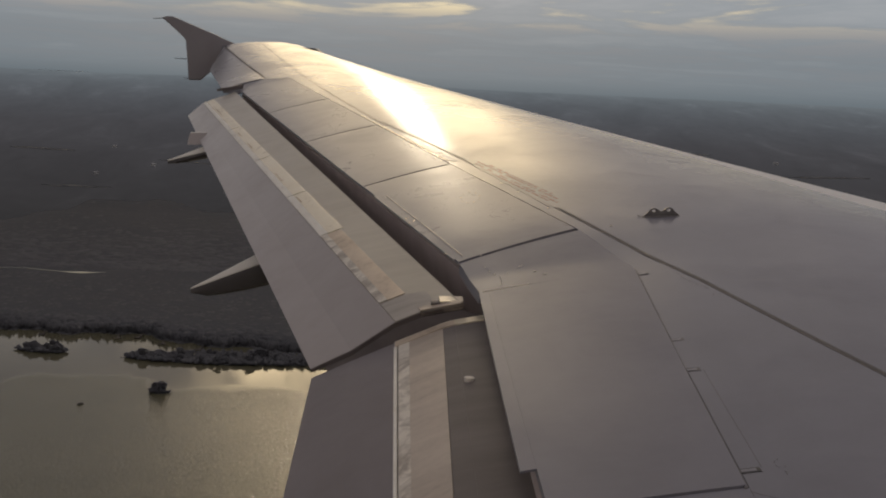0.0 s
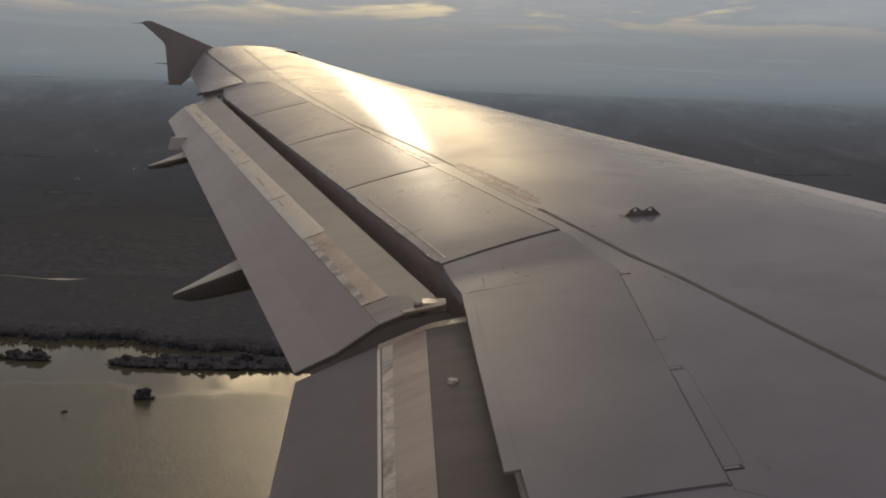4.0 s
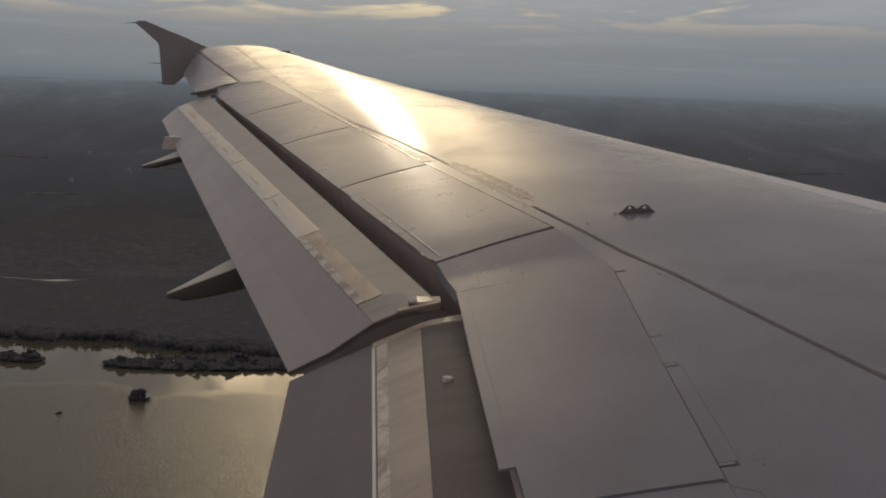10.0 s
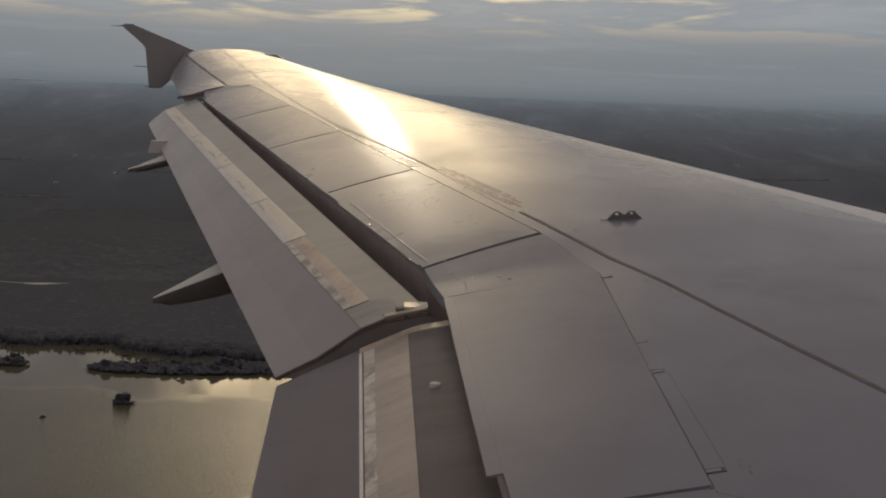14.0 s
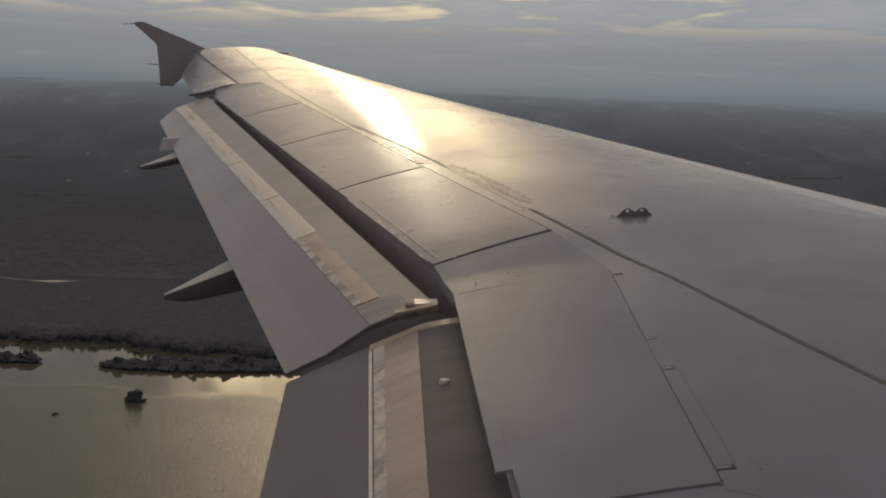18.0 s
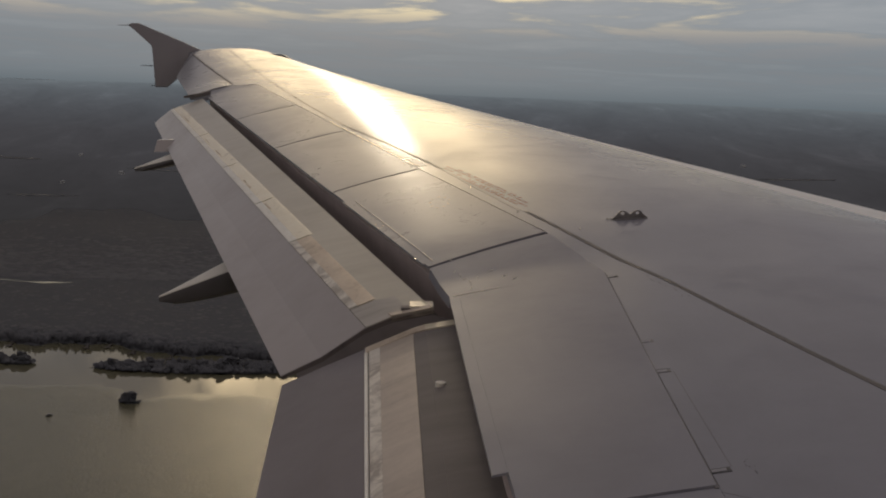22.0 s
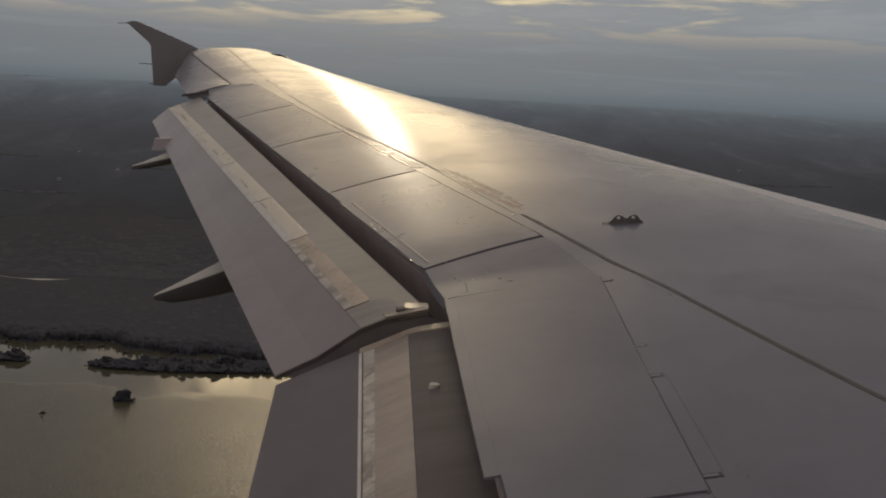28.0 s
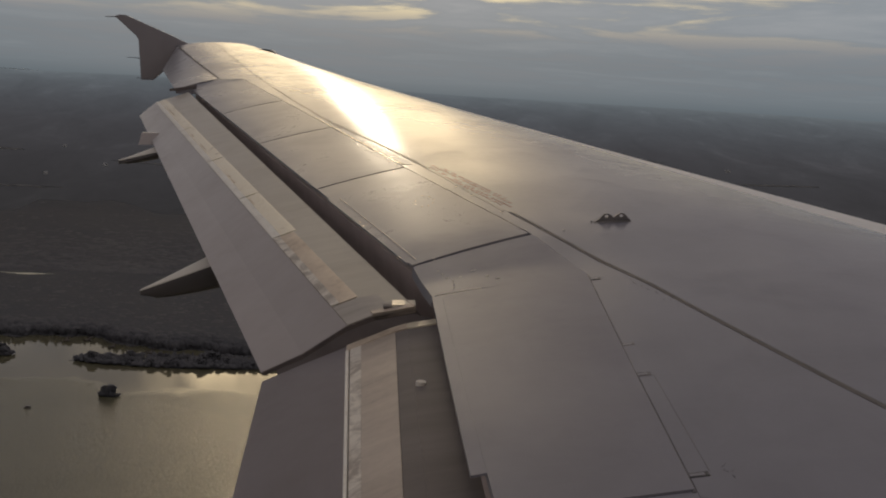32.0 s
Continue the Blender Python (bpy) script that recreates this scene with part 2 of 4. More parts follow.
SLAT = surface("bare_metal_slat", lambda n, w: {"Base Color": n.ramp(n.noise(w, 3.0, 4.0), [(0.3, (0.80, 0.75, 0.69)), (0.7, (0.90, 0.85, 0.78))]),
                                             "Roughness": n.ramp(n.noise(w, 9.0, 4.0), [(0.3, 0.32), (0.7, 0.42)])}, Metallic=0.12)
COVE = surface("cove_primer", lambda n, w: {"Base Color": n.ramp(n.noise(w, 6.0, 4.0), [(0.3, (0.55, 0.455, 0.41)), (0.7, (0.66, 0.555, 0.51))]),
                                            "Roughness": 0.75})
# rubber seals; also the flap bodies, with gap shade put into the colour
RUBBER_AND_SHADE = surface("dark_rubber_and_gap_shade", lambda n, w: {"Base Color": n.ramp(n.noise(w, 6.0, 4.0), [(0.3, (0.115, 0.094, 0.086)), (0.7, (0.160, 0.133, 0.122))]),
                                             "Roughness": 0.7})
SEAL = surface("dark_sealant", lambda n, w: {"Base Color": n.ramp(n.noise(w, 14.0, 4.0), [(0.3, (0.085, 0.075, 0.07)), (0.7, (0.14, 0.125, 0.115))]),
                                             "Roughness": 0.6})
SPAR = surface("weathered_sealant", lambda n, w: {"Base Color": n.ramp(n.noise(w, 9.0, 5.0, 0.65), [(0.3, (0.108, 0.096, 0.084)), (0.7, (0.158, 0.141, 0.124))]),
                                                   "Roughness": 0.6})
FAINT = paint("faded_sealant", (0.225, 0.207, 0.202), 0.25, 0.44, 0.4)
OLIVE = paint("olive_sealant", (0.165, 0.148, 0.120), 0.36, 0.30, 0.4)
SEAM = paint("seam_grey_paint", (0.238, 0.225, 0.232), 0.22, 0.47, 0.3)
STEEL = surface("dull_steel", lambda n, w: {"Base Color": n.ramp(n.noise(w, 40.0, 3.0), [(0.3, (0.30, 0.29, 0.28)), (0.7, (0.48, 0.47, 0.45))]),
                                            "Roughness": 0.3}, Metallic=0.9)
DARK = surface("dark_metal", lambda n, w: {"Base Color": n.ramp(n.noise(w, 30.0, 3.0), [(0.3, (0.03, 0.028, 0.03)), (0.7, (0.06, 0.055, 0.055))]),
                                           "Roughness": 0.45})
STENCIL = paint("red_stencil_paint", (0.235, 0.120, 0.102), 0.26, 0.32, 0.5)
CHIP = surface("chipped_white_paint", lambda n, w: {"Base Color": n.ramp(n.noise(w, 8.0, 5.0, 0.68, 0.6), [(0.38, (0.42, 0.36, 0.295)), (0.56, (0.80, 0.73, 0.62))]),
                                                    "Roughness": 0.5, "bump": (n.noise(w, 22.0, 5.0, 0.7, 0.6), 0.4, 0.004)})

CABIN = paint("white_cabin_paint", (0.74, 0.73, 0.72), 0.3, 0.5, 0.2)


def forest_floor(n, w):
    a = n.noise(w, 0.004, 5.0, 0.6, 0.6)
    b = n.noise(w, 0.03, 6.0, 0.65)
    c = n.noise(w, 0.16, 3.0, 0.6)
    mixd = n.math("ADD", n.math("MULTIPLY", a, 0.45), n.math("ADD", n.math("MULTIPLY", b, 0.35), n.math("MULTIPLY", c, 0.2)))
    # blue-grey tones: the haze over the woods is put into the ground colour
    col = n.ramp(mixd, [(0.36, (0.079, 0.081, 0.088)), (0.52, (0.089, 0.090, 0.095)), (0.62, (0.097, 0.097, 0.100)), (0.70, (0.109, 0.107, 0.106))])
    return {"Base Color": col, "Roughness": 0.95, "bump": (n.math("ADD", b, n.math("MULTIPLY", c, 0.6)), 0.3, 4.0)}


WOODLAND = surface("haze_greyed_ground", forest_floor, **{"Specular IOR Level": 0.1})


def foliage(n, w):
    geo = n.make("ShaderNodeNewGeometry")
    soft = n.make("ShaderNodeVectorMath", {0: geo.outputs["Normal"], 1: (0.0, 0.0, 2.6)}, operation="ADD").outputs[0]
    soft = n.make("ShaderNodeVectorMath", {0: soft}, operation="NORMALIZE").outputs[0]
    tint = n.noise(w, 0.02, 5.0, 0.6, 0.4)
    # greyed, raised tones: haze over the trees is put into the colour
    col = n.mix(geo.outputs["Random Per Island"], rgba(0.124, 0.121, 0.125), rgba(0.136, 0.133, 0.136))
    col = n.mix(n.ramp(tint, [(0.42, 0.0), (0.62, 0.9)]), col, rgba(0.100, 0.099, 0.104))
    return {"Base Color": col, "Roughness": 0.9, "Normal": soft}


LEAVES = surface("haze_greyed_foliage", foliage, **{"Specular IOR Level": 0.1})
BARK = surface("bark", lambda n, w: {"Base Color": n.ramp(n.noise(w, 3.0, 4.0), [(0.3, (0.06, 0.05, 0.04)), (0.7, (0.12, 0.10, 0.085))]), "Roughness": 0.9})
HOUSE_WALL = surface("pale_wall", lambda n, w: {"Base Color": n.ramp(n.noise(w, 0.6, 3.0), [(0.3, (0.30, 0.29, 0.28)), (0.7, (0.42, 0.41, 0.39))]), "Roughness": 0.7})
HOUSE_ROOF = surface("pale_metal_roof", lambda n, w: {"Base Color": n.ramp(n.noise(w, 0.5, 3.0), [(0.3, (0.24, 0.235, 0.23)), (0.7, (0.36, 0.355, 0.35))]), "Roughness": 0.35})
BOAT = surface("boat_hull_paint", lambda n, w: {"Base Color": n.ramp(n.noise(w, 1.5, 3.0), [(0.3, (0.07, 0.065, 0.06)), (0.7, (0.13, 0.12, 0.11))]), "Roughness": 0.5})


def ripples(n, w):
    turned = n.make("ShaderNodeMapping", {"Vector": w, "Rotation": (0, 0, 0.15), "Scale": (0.8, 1.15, 1.0)}).outputs[0]
    a = n.noise(turned, 0.50, 2.0, 0.5, 0.0)
    b = n.noise(turned, 1.3, 3.0, 0.6, 0.0)
    gust = n.noise(w, 0.006, 4.0, 0.55, 1.0)
    sep = n.make("ShaderNodeSeparateXYZ", {0: w})
    # open water is ruffled; the lee of the shore lies smoother
    lee = n.math("ADD", n.math("MULTIPLY", n.math("SUBTRACT", 1015.0, sep.outputs[1]), 0.045), n.math("MULTIPLY", n.math("SUBTRACT", gust, 0.5), 6.0))
    open_water = n.ramp(lee, [(0.0, 0.03), (1.0, 1.0)])
    h = n.math("MULTIPLY", n.math("SUBTRACT", n.math("ADD", n.math("MULTIPLY", a, 0.75), n.math("MULTIPLY", b, 0.25)), 0.5), open_water)
    rough = n.math("ADD", n.math("MULTIPLY", open_water, 0.015), 0.045)
    col = n.mix(gust, rgba(0.098, 0.090, 0.056), rgba(0.150, 0.136, 0.084))
    return {"Base Color": col, "Roughness": rough, "bump": (h, 1.0, 0.50)}


WATER = surface("lake_water", ripples, IOR=1.33)

# ---- building helpers ----


def part(name, bm, material, parent, label="", smooth=True):
    me = bpy.data.meshes.new(name)
    bmesh.ops.recalc_face_normals(bm, faces=bm.faces)
    bm.to_mesh(me)
    bm.free()
    me.materials.append(material)
    if smooth:
        me.shade_smooth()
        me.set_sharp_from_angle(angle=radians(28))
    ob = new(name, me)
    ob.parent = parent
    if label:
        tagged(ob, label)
    return ob


def thing(name, label, category, matrix=None, group="", kind=""):
    ob = new(name)
    if matrix is not None:
        ob.matrix_world = matrix
    return tagged(ob, label, category, group, kind)


def clamp(v, a=0.0, b=1.0):
    return max(a, min(b, v))


def ease(v):
    v = clamp(v)
    return v * v * (3 - 2 * v)


def lerp(a, b, t):
    return a + (b - a) * t


# ---- the wing's form: dihedral, the line of the leading edge, the line of the shroud above the flaps ----
DIH = 0.087
TIP_Y = 16.95
FLAT = 0.42


def lead_x(y):
    return -0.506 * (y - 1.975) - 0.1


def flex(y):
    return 0.07 * max(0.0, (y - 13.0) / 4.0) ** 2


def lead_z(y):
    return DIH * (y - 6.9) + lerp(0.216, 0.172, (y - 6.9) / 10.06) + flex(y) - 0.022 * math.sin(math.pi * clamp((y - 6) / 10.9)) + 0.012 * ease((6.5 - y) / 3)


def shroud_x(y):
    return -5.916 if y < 6.6 else -6.007 - 0.32 * (y - 6.9)


def shroud_z(y):
    return DIH * (y - 6.9) - 0.032 * (1 - ease((y - 5.0) / 2.4)) + flex(y)


def top(x, y):
    """Height of the wing's upper surface."""
    sx, lx = shroud_x(y), lead_x(y)
    u = (x - sx) / (lx - sx)
    bulge = 0.045 + 0.03 * clamp((y - 9) / 8)
    return shroud_z(y) + (lead_z(y) - shroud_z(y)) * u + bulge * (lx - sx) * (lerp(4 * u * (1 - u), 1 - (2 * u - 1) ** 4, FLAT * ease((y - 7.6) / 3) * ease((u - 0.20) / 0.35)) if 0 < u < 1 else 4 * u * (1 - u))


def hinge_x(y):
    """Front edge of the spoilers."""
    if y < 6.42:
        return -5.336 + 0.06 * (y - 4.382)
    if y > 7.11:
        return -5.367 - 0.342 * (y - 7.115)
    return lerp(-5.2137, -5.3653, (y - 6.42) / 0.69)


def aileron_hinge_x(y):
    return -7.866 - 0.319 * (y - 13.8)


def aft_x(y):
    """Where the fixed upper skin ends behind."""
    return lerp(hinge_x(y), aileron_hinge_x(y), clamp((y - 13.61) / 0.12))


def slab(corners, lift=0.0, thick=0.012, nu=8, nv=4, round_edge=0.0):
    """A panel laid on the upper surface: corners (x, y) in order round it, at a height above the surface."""
    bm = bmesh.new()
    (ax, ay), (bx, by), (cx, cy), (dx, dy) = corners
    tops, bots = [], []
    for i in range(nu + 1):
        u = i / nu
        rt, rb = [], []
        for j in range(nv + 1):
            v = j / nv
            x = lerp(lerp(ax, bx, u), lerp(dx, cx, u), v)
            y = lerp(lerp(ay, by, u), lerp(dy, cy, u), v)
            z = top(x, y) + lift
            e = round_edge if (i in (0, nu) or j in (0, nv)) else 0.0
            rt.append(bm.verts.new((x, y, z - e)))
            rb.append(bm.verts.new((x, y, z - thick)))
        tops.append(rt)
        bots.append(rb)
    for i in range(nu):
        for j in range(nv):
            bm.faces.new((tops[i][j], tops[i + 1][j], tops[i + 1][j + 1], tops[i][j + 1]))
            bm.faces.new((bots[i][j], bots[i][j + 1], bots[i + 1][j + 1], bots[i + 1][j]))
    for j in range(nv):
        bm.faces.new((tops[0][j], tops[0][j + 1], bots[0][j + 1], bots[0][j]))
        bm.faces.new((tops[nu][j + 1], tops[nu][j], bots[nu][j], bots[nu][j + 1]))
    for i in range(nu):
        bm.faces.new((tops[i + 1][0], tops[i][0], bots[i][0], bots[i + 1][0]))
        bm.faces.new((tops[i][nv], tops[i + 1][nv], bots[i + 1][nv], bots[i][nv]))
    return bm


def line_slab(points, width, lift, thick, per=10):
    """A narrow strip along a line of (x, y) places on the upper surface."""
    bm = bmesh.new()
    rings = []
    pts = []
    for (x0, y0), (x1, y1) in zip(points, points[1:]):
        pts += [(lerp(x0, x1, i / per), lerp(y0, y1, i / per)) for i in range(per)]
    pts.append(points[-1])
    for k, (x, y) in enumerate(pts):
        xa, ya = pts[max(0, k - 1)]
        xb, yb = pts[min(len(pts) - 1, k + 1)]
        d = Vector((xb - xa, yb - ya)).normalized()
        nx, ny = -d.y * width / 2, d.x * width / 2
        ring = []
        for sgn, h in ((1, -thick), (1, lift), (-1, lift), (-1, -thick)):
            px, py = x + sgn * nx, y + sgn * ny
            ring.append(bm.verts.new((px, py, top(px, py) + h)))
        rings.append(ring)
    for a, b in zip(rings, rings[1:]):
        for i in range(4):
            j = (i + 1) % 4
            bm.faces.new((a[i], a[j], b[j], b[i]))
    bm.faces.new(rings[0])
    bm.faces.new(rings[-1][::-1])
    return bm


def loft(sections, closed=True, caps=True):
    """A skin over a row of sections with equal numbers of points."""
    bm = bmesh.new()
    rows = [[bm.verts.new(p) for p in s] for s in sections]
    n = len(rows[0])
    for a, b in zip(rows, rows[1:]):
        for i in range(n if closed else n - 1):
            j = (i + 1) % n
            bm.faces.new((a[i], a[j], b[j], b[i]))
    if closed and caps:
        bm.faces.new(rows[0])
        bm.faces.new(rows[-1][::-1])
    return bm


def box(lo, hi, bevel=0.0):
    bm = bmesh.new()
    bmesh.ops.create_cube(bm, size=1.0)
    for v in bm.verts:
        v.co = Vector([lerp(lo[i], hi[i], v.co[i] + 0.5) for i in range(3)])
    if bevel:
        bmesh.ops.bevel(bm, geom=list(bm.edges), offset=bevel, segments=2, affect="EDGES", profile=0.6)
    return bm


def rod(a, b, r0, r1, sides=8):
    a, b = Vector(a), Vector(b)
    d = (b - a).normalized()
    s = d.orthogonal().normalized()
    t = d.cross(s)
    rings = []
    for p, r in ((a, r0), (b, r1)):
        rings.append([p + (s * math.cos(2 * math.pi * k / sides) + t * math.sin(2 * math.pi * k / sides)) * r for k in range(sides)])
    return loft(rings)


def plate(outline, y, thick):
    """An upright plate in a plane of constant y, from its (x, z) outline."""
    return loft([[(x, y - thick / 2, z) for x, z in outline], [(x, y + thick / 2, z) for x, z in outline]])


# ---- the wing ----
wing = thing("airplane_wing", "grey painted airliner wing with extended flaps, worn paint and panel joints", "airplane wing", AIR)


def stations(a, b, n):
    return [lerp(a, b, i / n) for i in range(n + 1)]


def slat_chord(y):
    return lerp(0.44, 0.11, clamp((y - 8.4) / 8)) + 0.20 * ease((8.7 - y) / 2.2)


def main_skin():
    secs = []
    for y in [1.56] + stations(2.0, 13.60, 58) + stations(13.735, TIP_Y, 20):
        xa, xb = aft_x(y) + 0.006, lead_x(y) - slat_chord(y)
        s = [(x, y, top(x, y)) for x in stations(xa, xb, 26)]
        s += [(xb, y, top(xb, y) - 0.05), (lerp(xa, xb, 0.5), y, top(lerp(xa, xb, 0.5), y) - 0.30), (xa, y, top(xa, y) - 0.09)]
        secs.append(s)
    return loft(secs)


part("upper_skin", main_skin(), SKIN, wing, "smooth grey painted upper wing skin")


def slats():
    cuts = [1.56, 5.3, 8.2, 11.1, 14.0, TIP_Y - 0.1]
    for a, b in zip(cuts, cuts[1:]):
        secs = []
        for y in stations(a + 0.006, b - 0.006, 12):
            lx, c = lead_x(y), slat_chord(y)
            r = 0.9 * c
            s = [(x, y, top(x, y) + 0.0006) for x in stations(lx - c + 0.0010, lx, 6)]
            z = top(lx, y)
            s += [(lx + 0.14 * r, y, z - 0.025 * r), (lx + 0.26 * r, y, z - 0.085 * r), (lx + 0.34 * r, y, z - 0.18 * r), (lx + 0.38 * r, y, z - 0.32 * r),
                  (lx + 0.34 * r, y, z - 0.48 * r), (lx + 0.1 * r, y, z - 0.60 * r), (lx - c, y, z - 0.55 * r)]
            secs.append(s)
        part("slat", loft(secs), SLAT, wing, "lighter bare-metal leading edge slat")


slats()

# spoilers and fixed panels behind the hinge line
GAP = 0.006
SPOILER_AFT = [6.848, 8.546, 10.200, 11.735, 13.361]
SPOILER_FORE = [7.115, 8.843, 10.456, 11.966, 13.600]


def spoiler_panel(k):
    a, b = SPOILER_AFT[k] + GAP, SPOILER_AFT[k + 1] - GAP
    c, d = SPOILER_FORE[k] + GAP, SPOILER_FORE[k + 1] - GAP
    return slab([(shroud_x(a), a), (shroud_x(b), b), (hinge_x(d) + (-0.010, -0.005, -0.001, 0.0053)[k], d), (hinge_x(c) + (-0.010, -0.005, -0.001, 0.0053)[k], c)], (0.006, 0.002, 0.002, 0.0005)[k], 0.016, 14, 8, 0.002)


for a, b in zip(SPOILER_AFT[1:4], SPOILER_FORE[1:4]):
    part("panel_joint", line_slab([(shroud_x(a) + 0.005, a), (hinge_x(b) - 0.012, b)], 0.006 if a < 9 else 0.010, 0.0066 if a < 9 else 0.0016, 0.016, 10), SEAL, wing, "dark panel joint")
for k in range(4):
    part("spoiler", spoiler_panel(k), PANEL, wing, "grey spoiler panel with dark joints")
part("trailing_strip", slab([(shroud_x(6.90) - 0.011, 6.90), (shroud_x(8.27) - 0.013, 8.27), (shroud_x(8.27) - 0.0005, 8.27), (shroud_x(6.90) - 0.0005, 6.90)], 0.0045, 0.010, 8, 1), PANEL, wing, "narrow trailing edge strip")
part("spoiler", slab([(-5.864, 4.405), (-5.878, 6.368), (hinge_x(6.408) - 0.002, 6.408), (hinge_x(4.39) - 0.002, 4.39)], 0.006, 0.022, 16, 8), PANEL_NEAR, wing,
     "inboard spoiler panel, slightly proud")
part("trailing_strip", slab([(-5.914, 4.656), (-5.922, 6.368), (-5.8785, 6.368), (-5.8662, 4.656)], 0.006, 0.008, 10, 2), PANEL_NEAR, wing, "narrow trailing edge strip")
part("fixed_panel", slab([(-5.918, 6.386), (shroud_x(6.838), 6.838), (hinge_x(7.10) + 0.0052, 7.10), (hinge_x(6.424) + 0.0052, 6.424)], 0.0, 0.05, 8, 8), PANEL_NEAR, wing)
part("fixed_panel", slab([(-5.862, 1.56), (-5.862, 4.399), (hinge_x(4.385) + 0.0052, 4.385), (hinge_x(1.56) + 0.0052, 1.56)], 0.0, 0.05, 10, 8), PANEL_NEAR, wing)


def outer_panel():
    """The small fixed panel between the last spoiler and the aileron."""
    a = Vector((shroud_x(13.372), 13.372, top(shroud_x(13.372), 13.372)))
    b = Vector((-8.27, 13.395, 0.555))
    c = Vector((aileron_hinge_x(13.795), 13.795, top(aileron_hinge_x(13.795), 13.795)))
    d = Vector((hinge_x(13.612), 13.612, top(hinge_x(13.612), 13.612)))
    low = Vector((0, 0, -0.04))
    return loft([[a, b, c, d], [p + low for p in (a, b, c, d)]])


part("fixed_panel", outer_panel(), PANEL, wing)


def cove():
    """The dark closing wall and shelf below the shroud, behind the rear spar."""
    secs = []
    for y in [1.56] + stations(2.0, 13.6, 50):
        xs, xh = shroud_x(y), hinge_x(y)
        z = shroud_z(y)
        secs.append([(xh, y, top(xh, y) - 0.05), (xs + 0.10, y, z - 0.045), (xs + 0.06, y, z - 0.075), (xs + 0.12, y, z - 0.34), (xh, y, z - 0.40)])
    return loft(secs)


part("flap_cove", cove(), COVE, wing, "dark primer-coated flap cove")


def cove_floor():
    """Lower lip of the cove, below the nose of the flaps."""
    secs = []
    for y in [1.56] + stations(2.0, 13.4, 40):
        xs, z = shroud_x(y), shroud_z(y)
        d = lerp(0.50, 0.36, clamp((y - 6) / 7))
        secs.append([(xs + 0.14, y, z - d + 0.14), (xs - 0.30, y, z - d - 0.10), (xs - 0.30, y, z - d - 0.115), (xs + 0.14, y, z - d + 0.12)])
    return loft(secs)


part("cove_floor", cove_floor(), COVE, wing)


def aileron():
    secs = []
    for i in range(13):
        t = i / 12
        yh, yt = lerp(13.80, 16.86, t), lerp(13.40, 16.25, t)
        xh = aileron_hinge_x(yh) - 0.004
        zh = top(xh, yh)
        xt, zt = lerp(-8.275, -8.93, t), lerp(0.553, 0.715, t)
        s = []
        for j in range(7):
            v = j / 6
            s.append((lerp(xh, xt, v), lerp(yh, yt, v), lerp(zh, zt, v) + 0.028 * 4 * v * (1 - v) * 0.6))
        s += [(xt, yt, zt - 0.006), (xh, yh, zh - 0.12)]
        secs.append(s)
    return loft(secs)


part("aileron", aileron(), PANEL, wing, "drooped grey aileron at the wing tip")
part("aileron_joint", line_slab([(aileron_hinge_x(13.85), 13.85), (aileron_hinge_x(16.8), 16.8)], 0.022, 0.002, 0.01, 14), SEAL, wing, "dark hinge joint")


def tip_cap():
    secs = []
    for k in range(5):
        a = k / 4
        y = TIP_Y + 0.075 * math.sin(a * math.pi / 2)
        sh = 1 - math.cos(a * math.pi / 2)
        s = []
        for x in stations(-8.90, lead_x(TIP_Y), 16):
            s.append((x, y, top(x, TIP_Y) - 0.07 * sh))
        s += [(lead_x(TIP_Y) + 0.04 * (1 - sh), y, top(lead_x(TIP_Y), TIP_Y) - 0.08), (-8.2, y, top(-8.2, TIP_Y) - 0.2 + 0.05 * sh), (-8.90, y, top(-8.90, TIP_Y) - 0.10)]
        secs.append(s)
    return loft(secs)


part("tip_cap", tip_cap(), SKIN, wing)

FENCE_OUTLINE = [(-8.69, 1.085), (-9.0, 1.205), (-9.617, 1.420), (-9.700, 1.418), (-9.767, 1.392), (-9.60, 1.262), (-9.440, 1.150), (-9.409, 1.100), (-9.39, 0.80),
                 (-9.367, 0.545), (-9.20, 0.552), (-9.0, 0.74), (-8.72, 0.95)]


def fence():
    bm = loft([[(x, 17.03, z) for x, z in FENCE_OUTLINE], [(x, 17.075, z) for x, z in FENCE_OUTLINE]])
    bmesh.ops.bevel(bm, geom=[e for e in bm.edges if abs(e.verts[0].co.y - e.verts[1].co.y) < 0.001], offset=0.014, segments=2, affect="EDGES")
    return bm


tip_fence = part("wingtip_fence", fence(), FENCE, wing, "dark blue-grey wingtip fence")
for a, b in (((-9.75, 17.05, 1.385), (-9.90, 17.05, 1.372)), ((-9.40, 17.05, 0.84), (-9.58, 17.05, 0.838)), ((-9.36, 17.05, 0.565), (-9.44, 17.05, 0.568))):
    part("static_discharger", rod(a, b, 0.006, 0.003), DARK, tip_fence)
part("tip_light", loft([[(lead_x(16.7) + dx, y, top(lead_x(16.7), 16.7) + dz) for dx, dz in ((-0.34, 0.03), (0.0, 0.032), (0.10, -0.02), (0.05, -0.10), (-0.28, -0.05))]
                        for y in (16.55, 17.02)]), DARK, wing, "dark wingtip light housing")


# ---- flaps ----
def flap_point(ends, k, t):
    a, b = ends[0][k], ends[1][k]
    return Vector((lerp(a[0], b[0], t), lerp(a[1], b[1], t), lerp(a[2], b[2], t)))


